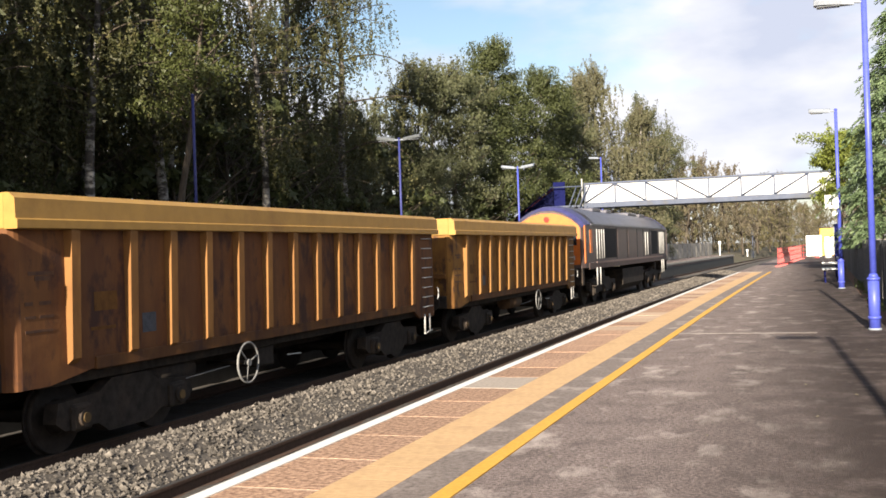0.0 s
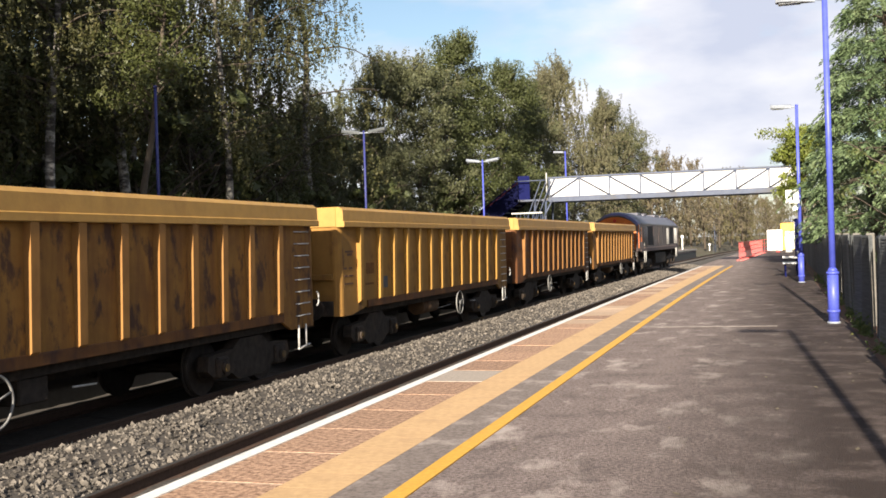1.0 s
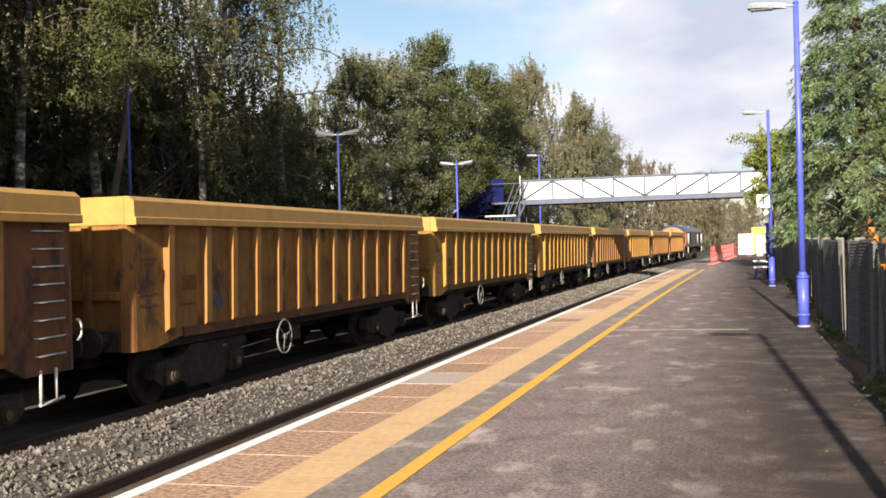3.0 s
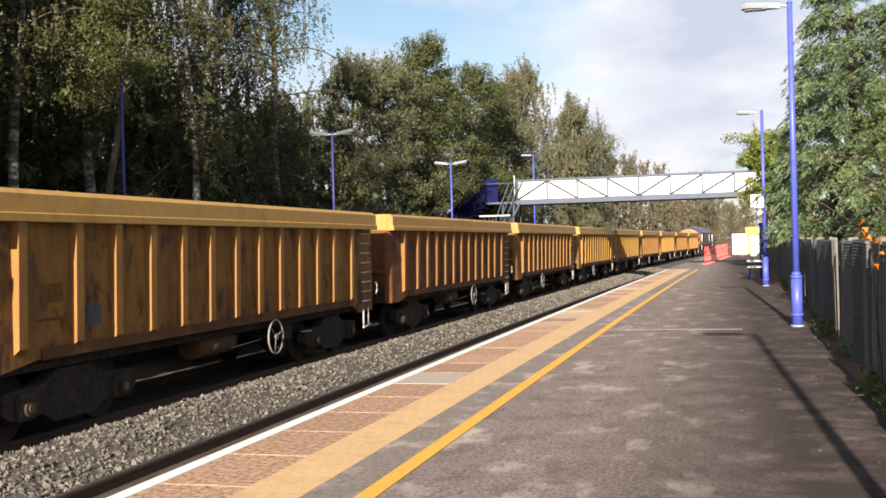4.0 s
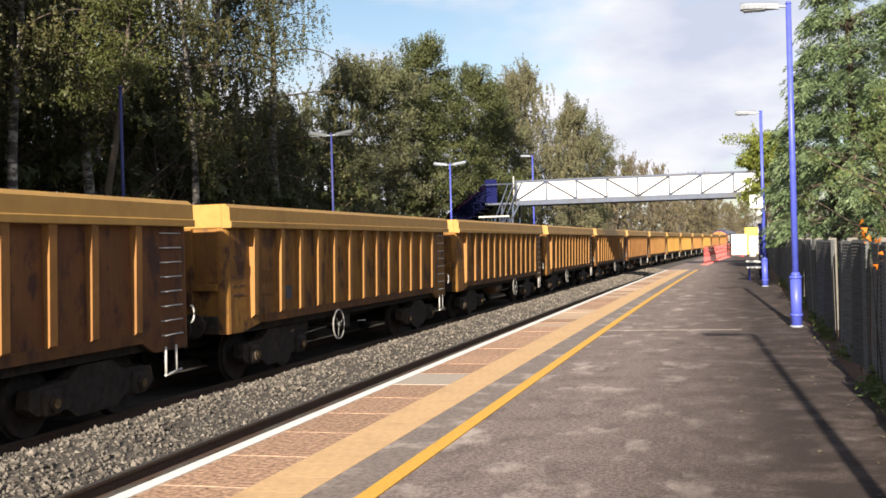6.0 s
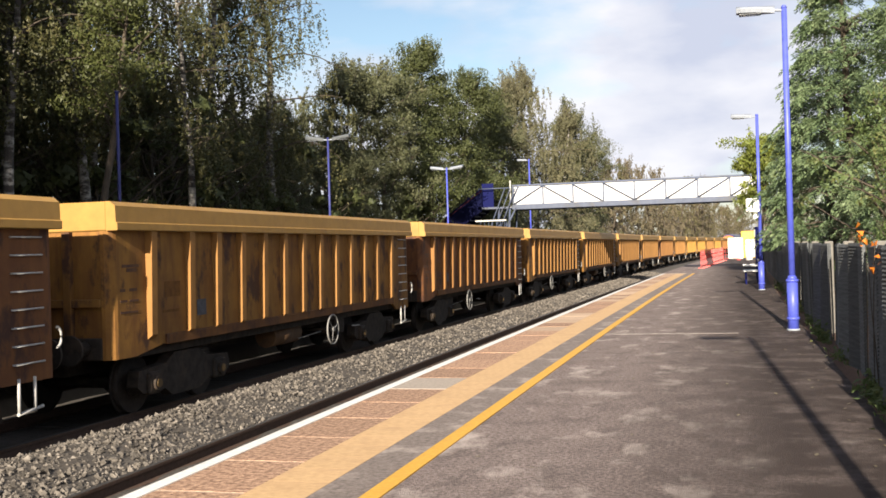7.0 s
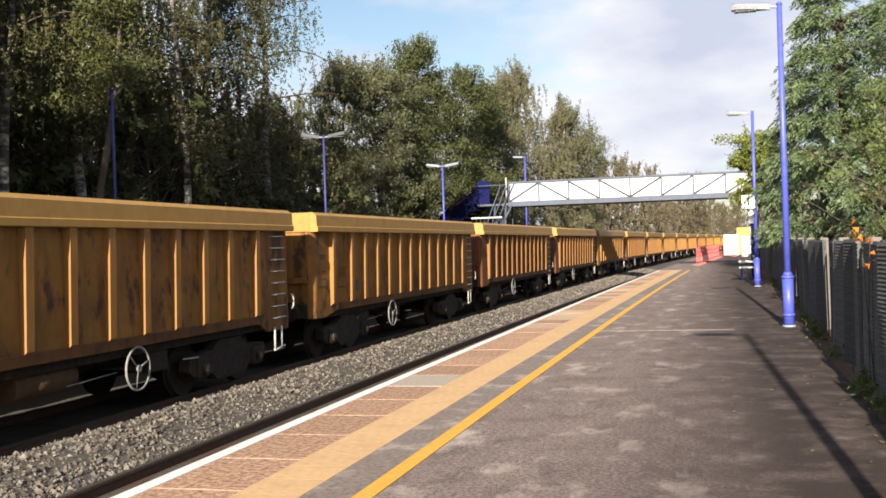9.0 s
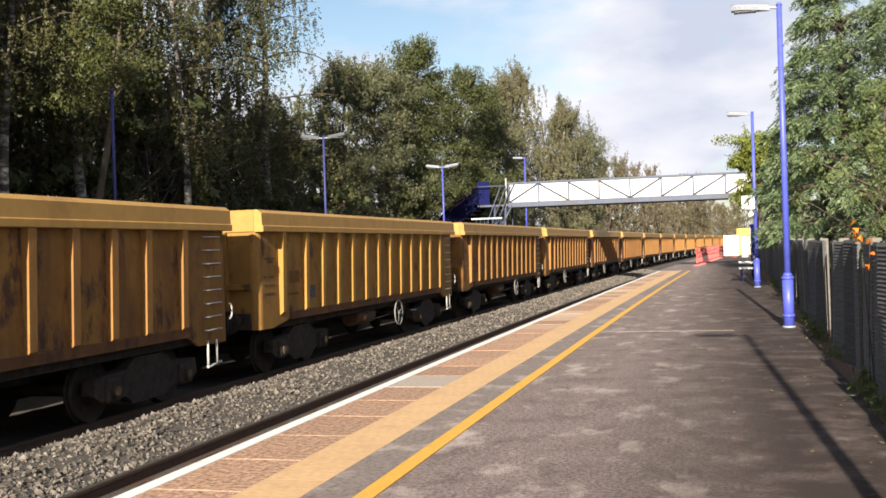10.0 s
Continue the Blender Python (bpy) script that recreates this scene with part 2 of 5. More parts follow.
RUST, GRIME = (0.095, 0.038, 0.020), (0.048, 0.026, 0.022)
WAGON_PAINTS = [wagon_paint("wagon_yellow", (0.198, 0.104, 0.030), (0.275, 0.148, 0.039), RUST, GRIME, (0.52, 0.76), (0.57, 0.67)),
                wagon_paint("wagon_ochre", (0.182, 0.089, 0.025), (0.262, 0.131, 0.032), RUST, GRIME, (0.46, 0.68), (0.52, 0.61)),
                wagon_paint("wagon_rusty", (0.132, 0.057, 0.025), (0.190, 0.084, 0.030), RUST, GRIME, (0.42, 0.64), (0.51, 0.61))]
RIB_PAINTS = [wagon_paint("rib_" + n, lo, hi, RUST, GRIME, (0.60, 0.85), (0.68, 0.8))
              for n, lo, hi in (("yellow", (0.25, 0.135, 0.033), (0.32, 0.175, 0.04)), ("ochre", (0.205, 0.102, 0.033), (0.262, 0.132, 0.040)), ("rusty", (0.182, 0.086, 0.030), (0.238, 0.114, 0.036)))]
SILL_RUST = wagon_paint("sill_rust", (0.10, 0.045, 0.018), (0.15, 0.068, 0.023), (0.075, 0.033, 0.018), GRIME, (0.45, 0.65), (0.5, 0.66))
DARK_MARK = material("dark_marking", (0.05, 0.022, 0.014), (0.10, 0.045, 0.02), 14, 8, 0.7)
SCUFF = material("scuffed_panel", (0.10, 0.045, 0.016), (0.16, 0.075, 0.022), 9, 8, 0.75, spec=0.12)
PLATE_BLUE = material("blue_plate", (0.04, 0.045, 0.055), (0.075, 0.08, 0.095), 14, 8, 0.7)
TANK_RUST = material("tank_rust", (0.06, 0.032, 0.015), (0.11, 0.058, 0.025), 6, 8, 0.8)
WAGON_RIM = material("wagon_rim_yellow", (0.275, 0.155, 0.040), (0.345, 0.196, 0.049), 5, 8, 0.55, pick=0.1, stain=(0.2, 0.1, 0.028), stain_scale=1.2, stain_at=(0.54, 0.8), spec=0.3)
WAGON_INSIDE = material("wagon_inside", (0.10, 0.05, 0.03), (0.2, 0.1, 0.05), 6, 8, 0.85)
UNDERGEAR = material("undergear", (0.017, 0.014, 0.012), (0.042, 0.034, 0.028), 8, 8, 0.85, stain=(0.06, 0.042, 0.03), stain_scale=3, spec=0.2)
WHEEL_STEEL = material("wheel_steel", (0.02, 0.016, 0.013), (0.045, 0.034, 0.028), 10, 6, 0.75, 0.1)
PALE_METAL = material("pale_metal", (0.27, 0.265, 0.26), (0.42, 0.415, 0.40), 20, 6, 0.5)
WHEEL_GREY = material("handwheel_paint", (0.13, 0.128, 0.125), (0.21, 0.207, 0.20), 18, 7, 0.6)
AXLE_YELLOW = material("axle_cap", (0.07, 0.042, 0.014), (0.11, 0.066, 0.02), 20, 6, 0.7)
LOCO_GREY = material("loco_roof_grey", (0.060, 0.060, 0.082), (0.10, 0.10, 0.125), 5, 8, 0.45, stain=(0.055, 0.048, 0.05), stain_scale=1.4, spec=0.4)
LOCO_BLUE = material("loco_side", (0.060, 0.043, 0.041), (0.094, 0.068, 0.062), 4, 8, 0.5, stain=(0.09, 0.055, 0.045), stain_scale=1.2, stain_at=(0.5, 0.8), spec=0.3)
LOCO_ROOF = material("loco_roof", (0.030, 0.030, 0.10), (0.048, 0.050, 0.15), 5, 8, 0.5, stain=(0.06, 0.052, 0.06), stain_scale=1.4, spec=0.4)
LOCO_ORANGE = material("loco_orange", (0.44, 0.105, 0.012), (0.54, 0.14, 0.018), 5, 6, 0.45)
LOCO_ORANGE_FADED = material("loco_stripe", (0.20, 0.13, 0.115), (0.28, 0.19, 0.165), 6, 8, 0.6)
LOCO_SKIRT = material("loco_skirt", (0.055, 0.032, 0.03), (0.10, 0.06, 0.05), 5, 8, 0.6, stain=(0.05, 0.035, 0.03), stain_scale=2)
LOCO_GRILLE = material("loco_grille", (0.006, 0.006, 0.008), (0.014, 0.014, 0.018), 40, 4, 0.7, stretch=(1, 1, 6), spec=0.15)
DARK_GLASS = material("dark_glass", (0.01, 0.012, 0.015), (0.018, 0.02, 0.024), 3, 2, 0.08, spec=0.6)
RED_LENS = material("red_lens", (0.35, 0.02, 0.015), (0.5, 0.03, 0.02), 3, 2, 0.3)
# darker copies of pole blue and lamp grey, standing in for tree shade
POLE_BLUE_SHADED = material("pole_blue_shaded", (0.020, 0.026, 0.12), (0.030, 0.036, 0.16), 12, 6, 0.6, stain=(0.02, 0.022, 0.07), stain_scale=4, stain_at=(0.5, 0.75))
LAMP_GREY_SHADED = material("lamp_grey_shaded", (0.07, 0.078, 0.085), (0.11, 0.12, 0.13), 15, 5, 0.7)
POLE_BLUE = material("pole_blue", (0.05, 0.068, 0.36), (0.07, 0.09, 0.44), 12, 6, 0.45, stain=(0.04, 0.05, 0.22), stain_scale=4, stain_at=(0.6, 0.85))
DEEP_BLUE = material("deep_blue", (0.004, 0.006, 0.045), (0.007, 0.009, 0.06), 10, 6, 0.8, spec=0.08)
# deep blue taken darker, so the stair sides hold the tree shade
STAIR_BLUE_SHADED = material("stair_blue_shaded", (0.003, 0.004, 0.020), (0.005, 0.006, 0.030), 10, 6, 0.85, spec=0.05)
MAROON = material("maroon", (0.02, 0.005, 0.009), (0.035, 0.008, 0.013), 8, 6, 0.8, spec=0.08)
LAMP_GREY = material("lamp_grey", (0.20, 0.222, 0.262), (0.27, 0.297, 0.345), 15, 5, 0.5)
LAMP_LENS = material("lamp_lens", (0.13, 0.14, 0.155), (0.17, 0.182, 0.20), 8, 3, 0.2)
BRIDGE_GREY = material("bridge_grey", (0.040, 0.053, 0.092), (0.064, 0.08, 0.125), 6, 8, 0.6, stain=(0.05, 0.05, 0.055), stain_scale=1.5)
BRIDGE_WHITE = material("bridge_panel", (0.43, 0.43, 0.44), (0.52, 0.52, 0.53), 3, 8, 0.6, stain=(0.44, 0.43, 0.41), stain_scale=1.3, stain_at=(0.55, 0.85))
FENCE_BOARD = material("fence_board", (0.040, 0.045, 0.049), (0.096, 0.101, 0.104), 9, 9, 0.85, pick=0.35, stretch=(1, 0.25, 4), bump=0.4, bump_scale=20)
FENCE_POST = material("fence_post", (0.10, 0.095, 0.085), (0.17, 0.16, 0.145), 10, 8, 0.9, bump=0.4, bump_scale=30)
BARK = material("bark", (0.035, 0.027, 0.02), (0.085, 0.068, 0.05), 14, 8, 0.95, bump=0.8, bump_scale=20, stretch=(1, 1, 0.3))
BIRCH_BARK = material("birch_bark", (0.08, 0.073, 0.063), (0.36, 0.34, 0.31), 5, 8, 0.85, stretch=(1, 1, 2.5), stain=(0.035, 0.03, 0.027), stain_scale=2.4, stain_at=(0.44, 0.54))
RED_PLASTIC = material("red_plastic", (0.50, 0.06, 0.055), (0.62, 0.10, 0.09), 6, 5, 0.5)
WHITE_SHEET = material("white_sheet", (0.66, 0.66, 0.65), (0.78, 0.78, 0.77), 4, 6, 0.5)
YELLOW_SHEET = material("yellow_sheet", (0.68, 0.38, 0.03), (0.78, 0.46, 0.05), 4, 6, 0.5)
BLACK_PAINT = material("black_paint", (0.012, 0.012, 0.013), (0.022, 0.022, 0.024), 8, 4, 0.6)
BIRCH_LEAF = leaf_material("birch_leaves", [(0.034, 0.039, 0.016), (0.057, 0.059, 0.023), (0.092, 0.086, 0.034), (0.046, 0.051, 0.021), (0.135, 0.116, 0.052)], 0.32)
GREEN_LEAF = leaf_material("green_leaves", [(0.040, 0.050, 0.020), (0.072, 0.084, 0.032), (0.112, 0.118, 0.050), (0.056, 0.067, 0.026)])
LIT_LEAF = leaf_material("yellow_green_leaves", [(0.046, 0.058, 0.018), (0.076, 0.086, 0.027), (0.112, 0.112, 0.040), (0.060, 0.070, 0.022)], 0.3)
OLIVE_LEAF = leaf_material("olive_leaves", [(0.07, 0.078, 0.04), (0.105, 0.112, 0.058), (0.13, 0.118, 0.066), (0.085, 0.092, 0.048)])
PALE_LEAF = leaf_material("grey_olive_leaves", [(0.11, 0.108, 0.062), (0.155, 0.148, 0.085), (0.19, 0.168, 0.10), (0.13, 0.126, 0.072)], 0.4)
FAR_LEAF = leaf_material("far_leaves", [(0.088, 0.080, 0.042), (0.125, 0.108, 0.058), (0.145, 0.118, 0.066), (0.108, 0.10, 0.05)], 0.3)
BROWN_LEAF = leaf_material("autumn_leaves", [(0.125, 0.105, 0.068), (0.180, 0.150, 0.098), (0.155, 0.130, 0.085), (0.115, 0.102, 0.060), (0.195, 0.162, 0.105)])
CONIFER_LEAF = leaf_material("conifer_sprays", [(0.046, 0.078, 0.038), (0.098, 0.145, 0.070), (0.195, 0.240, 0.130), (0.142, 0.192, 0.098)], 0.18)
LIME_LEAF = leaf_material("lime_leaves", [(0.102, 0.136, 0.025), (0.153, 0.187, 0.034), (0.204, 0.221, 0.043), (0.128, 0.145, 0.034)])
SHRUB_LEAF = leaf_material("shrub_leaves", [(0.056, 0.085, 0.03), (0.09, 0.125, 0.045), (0.16, 0.165, 0.06), (0.075, 0.11, 0.04), (0.12, 0.13, 0.05)])
ORANGE_LEAF = leaf_material("orange_leaves", [(0.55, 0.16, 0.02), (0.62, 0.24, 0.03), (0.5, 0.2, 0.03)])


# ---- mesh helpers ----
def finish(bm, name):
    me = bpy.data.meshes.new(name)
    bm.to_mesh(me)
    bm.free()
    return me


def part(name, bm, mat, parent=None, label="", m=None):
    me = bm if isinstance(bm, bpy.types.Mesh) else finish(bm, name)
    if not me.materials:
        me.materials.append(mat)
    ob = new(name, me)
    ob.parent = parent
    if m is not None:
        ob.matrix_basis = m
    if label:
        ob["label"] = label
    return ob


def thing(name, label, category, group="", m=None, kind=""):
    ob = tagged(new(name), label, category, group, kind)
    if m is not None:
        ob.matrix_basis = m
    return ob


def box(bm, x0, x1, y0, y1, z0, z1, bevel=0.0):
    vs = [bm.verts.new(p) for p in ((x0, y0, z0), (x1, y0, z0), (x1, y1, z0), (x0, y1, z0), (x0, y0, z1), (x1, y0, z1), (x1, y1, z1), (x0, y1, z1))]
    fs = [bm.faces.new([vs[i] for i in q]) for q in ((3, 2, 1, 0), (4, 5, 6, 7), (0, 1, 5, 4), (1, 2, 6, 5), (2, 3, 7, 6), (3, 0, 4, 7))]
    if bevel:
        es = list({e for f in fs for e in f.edges})
        bmesh.ops.bevel(bm, geom=es, offset=bevel, segments=1, affect="EDGES")
    return bm


def boxed(*a, bevel=0.0):
    return box(bmesh.new(), *a, bevel=bevel)


def tube(bm, p0, p1, r0, r1=None, n=10, cap=True):
    p0, p1 = Vector(p0), Vector(p1)
    r1 = r0 if r1 is None else r1
    q = (p1 - p0).to_track_quat("Z", "Y")
    rings = []
    for p, r in ((p0, r0), (p1, r1)):
        rings.append([bm.verts.new(p + q @ Vector((r * math.cos(2 * math.pi * i / n), r * math.sin(2 * math.pi * i / n), 0))) for i in range(n)])
    for i in range(n):
        f = bm.faces.new((rings[0][i], rings[0][(i + 1) % n], rings[1][(i + 1) % n], rings[1][i]))
        f.smooth = True
    if cap:
        bm.faces.new(rings[0][::-1])
        bm.faces.new(rings[1])
    return bm


def tubed(*a, **k):
    return tube(bmesh.new(), *a, **k)


def prism(pts, y0, y1, bm=None, axis="y"):
    """An outline in x, z (or y, z) drawn out along y (or x)."""
    bm = bm or bmesh.new()
    put = (lambda a, c, b: (a, b, c)) if axis == "y" else (lambda a, c, b: (b, a, c))
    r0 = [bm.verts.new(put(a, c, y0)) for a, c in pts]
    r1 = [bm.verts.new(put(a, c, y1)) for a, c in pts]
    n = len(pts)
    for i in range(n):
        bm.faces.new((r0[i], r0[(i + 1) % n], r1[(i + 1) % n], r1[i]))
    bm.faces.new(r0[::-1])
    bm.faces.new(r1)
    bmesh.ops.recalc_face_normals(bm, faces=bm.faces)
    return bm


def ring(bm, centre, r, thick, axis="x", n=28, k=8):
    c = Vector(centre)
    rows = []
    for i in range(n):
        a = 2 * math.pi * i / n
        row = []
        for j in range(k):
            b = 2 * math.pi * j / k
            u, w = r + thick * math.cos(b), thick * math.sin(b)
            v = Vector((w, u * math.cos(a), u * math.sin(a))) if axis == "x" else Vector((u * math.cos(a), w, u * math.sin(a)))
            row.append(bm.verts.new(c + v))
        rows.append(row)
    for i in range(n):
        for j in range(k):
            f = bm.faces.new((rows[i][j], rows[(i + 1) % n][j], rows[(i + 1) % n][(j + 1) % k], rows[i][(j + 1) % k]))
            f.smooth = True
    return bm


def along(pts, y0, y1, step=2.0, closed=True):
    """An outline in x, z drawn along the bending line."""
    bm = bmesh.new()
    n = max(1, int(round((y1 - y0) / step)))
    rows = []
    for i in range(n + 1):
        y = y0 + (y1 - y0) * i / n
        rows.append([bm.verts.new((x + bend(y), y, z)) for x, z in pts])
    m = len(pts)
    for a, b in zip(rows, rows[1:]):
        for j in range(m if closed else m - 1):
            bm.faces.new((a[j], a[(j + 1) % m], b[(j + 1) % m], b[j]))
    if closed:
        bm.faces.new(rows[0][::-1])
        bm.faces.new(rows[-1])
    bmesh.ops.recalc_face_normals(bm, faces=bm.faces)
    return bm


def rect(x0, x1, z0, z1):
    return [(x0, z0), (x1, z0), (x1, z1), (x0, z1)]


def raw(name, verts, faces, mat):
    me = bpy.data.meshes.new(name)
    me.from_pydata(verts, [], faces)
    me.materials.append(mat)
    return me


# ---- ground, tracks and platforms ----
def ground():
    bm = bmesh.new()
    xs = [-900, -200, -60, -24, -14, -13.2, -11.5, 1.6, 4, 30, 120, 900]
    ys = [-200, -40, 0, 30, 60, 100, 150, 260, 500, 1000, 2500]
    height = {-11.5: -1.05, 1.6: -1.05, -13.2: -0.2, -14: 0.0, 4: -0.05}
    grid = [[bm.verts.new((x + (bend(min(y, 300)) if -20 < x < 10 else 0), y, height.get(x, 0.0))) for x in xs] for y in ys]
    for a, b in zip(grid, grid[1:]):
        for i in range(len(xs) - 1):
            bm.faces.new((a[i], a[i + 1], b[i + 1], b[i]))
    tagged(part("ground", bm, EARTH), "dark earth and grass beside the railway", "ground", kind="structure")


def tracks():
    # ballast bed, heaped between the two tracks
    outline = [(-12.0, -1.1), (-10.4, -0.93), (-9.75, -0.92), (-8.1, -0.90), (-7.8, -0.82), (-7.55, -0.72), (-7.2, -0.69), (-6.8, -0.73), (-6.4, -0.81), (-6.05, -0.89), (-4.6, -0.92), (-4.2, -0.93), (-3.3, -1.0)]
    bm = bmesh.new()
    rows, y = [], -30.0
    while y < 420:
        rows.append([bm.verts.new((x + bend(y) + random.uniform(-0.02, 0.02), y, z + random.uniform(-0.015, 0.015))) for x, z in outline])
        y += 0.35 if y < 40 else (1.5 if y < 120 else 8)
    for a, b in zip(rows, rows[1:]):
        for i in range(len(outline) - 1):
            bm.faces.new((a[i], b[i], b[i + 1], a[i + 1]))
    bmesh.ops.recalc_face_normals(bm, faces=bm.faces)
    bed = tagged(part("ballast_bed", bm, BALLAST), "grey crushed-stone ballast under and between the tracks", "ballast", kind="structure")
    # loose stones
    rng = np.random.default_rng(5)
    n = 40000
    ys = 3.5 + 78 * rng.random(n) ** 1.9
    xs = rng.uniform(-8.3, -5.98, n)
    zs = np.interp(xs, [p[0] for p in outline], [p[1] for p in outline])
    zs = zs + 0.014 * np.sin(ys * 2.3 + 3 * xs) * np.sin(ys * 0.9 - 2 * xs) + 0.012 * rng.normal(size=n)
    size = (0.013 + 0.026 * rng.random(n) ** 2.2) * (1 + np.maximum(0, ys - 25) * 0.015)
    base = np.array([(1, 0, 0), (-1, 0, 0), (0, 1, 0), (0, -1, 0), (0, 0, 1), (0, 0, -1)], float)
    tri = np.array([(0, 2, 4), (2, 1, 4), (1, 3, 4), (3, 0, 4), (2, 0, 5), (1, 2, 5), (3, 1, 5), (0, 3, 5)])
    v = base[None] * rng.uniform(0.55, 1.3, (n, 6, 1)) + rng.normal(0, 0.25, (n, 6, 3))
    v = v * size[:, None, None] + np.stack([xs + BEND * ys * ys, ys, zs + 0.006], 1)[:, None]
    f = tri[None] + (np.arange(n) * 6)[:, None, None]
    me = raw("ballast_stones", v.reshape(-1, 3).tolist(), f.reshape(-1, 3).tolist(), STONE)
    tagged(part("ballast_stones", me, STONE), "loose grey granite ballast stones heaped between the tracks", "stones", kind="stuff")
    for name, c in (("track_near", NEAR_TRACK), ("track_far", FAR_TRACK)):
        tr = tagged(new(name), "railway track of rusty steel rails on concrete sleepers", "track", kind="structure")
        for s in (-1, 1):
            x = c + s * 0.7525
            foot = RAIL - 0.16
            pts = [(x - 0.07, foot), (x + 0.07, foot), (x + 0.07, foot + 0.012), (x + 0.012, foot + 0.03), (x + 0.012, foot + 0.118), (x + 0.035, foot + 0.128), (x + 0.035, RAIL - 0.004), (x - 0.035, RAIL - 0.004), (x - 0.035, foot + 0.128), (x - 0.012, foot + 0.118), (x - 0.012, foot + 0.03), (x - 0.07, foot + 0.012)]
            rail = part("rail", along(pts, -30, 420, 4), RAIL_RUST, tr)
            part("rail_head", along(rect(x - 0.028, x + 0.028, RAIL - 0.003, RAIL), -30, 420, 4), RAIL_TOP, rail, "polished rail head")
        verts, faces, y = [], [], -30.0
        while y < 160:
            b = len(verts)
            for dx in (-1.25, 1.25):
                for dy in (-0.12, 0.12):
                    for dz in (-0.2, 0.0):
                        verts.append((c + dx + bend(y), y + dy, RAIL - 0.16 + dz))
            faces += [tuple(b + i for i in q) for q in ((0, 1, 3, 2), (4, 6, 7, 5), (0, 4, 5, 1), (2, 3, 7, 6), (1, 5, 7, 3))]
            y += 0.65
        tagged(part("sleepers", raw("sleepers", verts, faces, SLEEPER_SHADED_EDGE), SLEEPER_SHADED_EDGE, tr), kind="stuff")


def platforms():
    near = tagged(new("platform_near"), "asphalt station platform with coping, tactile strip and painted lines", "platform", kind="structure")
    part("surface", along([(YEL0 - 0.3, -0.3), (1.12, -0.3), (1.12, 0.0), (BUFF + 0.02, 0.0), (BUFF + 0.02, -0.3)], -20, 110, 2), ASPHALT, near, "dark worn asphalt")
    part("worn_strip", along(rect(BUFF + 0.004, YEL0 + 0.02, -0.2, 0.004), -20, 51, 2), WORN, near, "paler scuffed asphalt")
    part("bed", along(rect(EDGE + 0.01, BUFF + 0.004, -0.3, -0.004), -20, 51, 2), MORTAR, near)
    part("edge_wall", along([(EDGE + 0.10, -1.1), (BUFF, -1.1), (BUFF, -0.3), (EDGE + 0.10, -0.3)], -20, 110, 2), CONCRETE, near)
    part("edge_nosing", along(rect(EDGE, WHITE, -0.11, 0.002), -20, 51, 2), WHITE_LINE, near, "white painted edge")
    part("yellow_line", along(rect(YEL0, YEL1, -0.02, 0.008), -20, 50, 1), YELLOW_LINE, near, "yellow safety line")
    part("rear_strip", along(rect(BUFF - 1.2, BUFF + 0.02, -0.3, -0.004), 51, 110, 3), ASPHALT, near)
    part("patch_joint", boxed(-1.93, 0.15, 16.70, 16.83, -0.01, 0.004), JOINT, near, "pale trench joint")
    # coping slabs
    length = 0.91
    slab = finish(box(bmesh.new(), WHITE + 0.004, COPE - 0.004, 0.012, length - 0.012, -0.06, 0.0, 0.004), "coping_slab")
    slab.materials.append(COPING)
    pale = slab.copy()
    pale.materials.clear()
    pale.materials.append(COPING_PALE)
    tan = slab.copy()
    tan.materials.clear()
    tan.materials.append(COPING_TAN)
    rng = random.Random(3)
    y = -11.61
    while y < 50:
        light = rng.random() < (0.06 if y < 11.5 else 0.5)
        kind = pale if abs(y - 10.23) < 0.3 else (tan if light else slab)
        part("coping_slab", kind, COPING, near, "pale concrete slab" if kind is pale else ("tan concrete slab" if light else ""), on_line(0, y, rng.uniform(-0.002, 0.002)))
        y += length
    tile = finish(box(bmesh.new(), COPE + 0.002, BUFF - 0.001, 0.0008, 0.3992, -0.06, 0.003), "tactile_tile")
    tile.materials.append(BUFF_TILE)
    for i in range(154):
        y = -11.6 + 0.4 * i
        part("tactile_tile", tile, BUFF_TILE, near, "", on_line(0, y, 0.0))
    verge = tagged(part("verge", along([(1.12, -0.25), (2.6, -0.25), (2.6, 0.0), (1.5, 0.03), (1.12, -0.004)], -20, 110, 2), SOIL), "brown leaf litter along the fence", "verge", kind="structure")
    far = tagged(new("platform_far"), "opposite station platform of dark asphalt with a concrete edge", "platform", kind="structure")
    part("surface", along(rect(-13.6, FAR_EDGE - 0.1, -0.3, 0.0), -20, 124, 3), ASPHALT, far)
    # near stretch: tree shade put into the edge colour
    part("edge_nosing", along(rect(FAR_EDGE - 0.1, FAR_EDGE, -0.15, 0.004), -20, 55, 3), SLEEPER_SHADED_EDGE, far, "edge coloured dark for the tree shade")
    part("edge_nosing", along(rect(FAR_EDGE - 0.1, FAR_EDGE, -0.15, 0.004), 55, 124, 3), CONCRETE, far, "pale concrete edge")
    part("edge_wall", along(rect(-13.6, FAR_EDGE - 0.08, -1.1, -0.3), -20, 124, 3), BLACK_PAINT, far)


# ---- the train ----
WAGON_PITCH, WAGON_LONG = 13.95, 12.79
HALF = 1.34
SHEET = HALF - 0.085        # outer face of the side sheets, behind the ribs


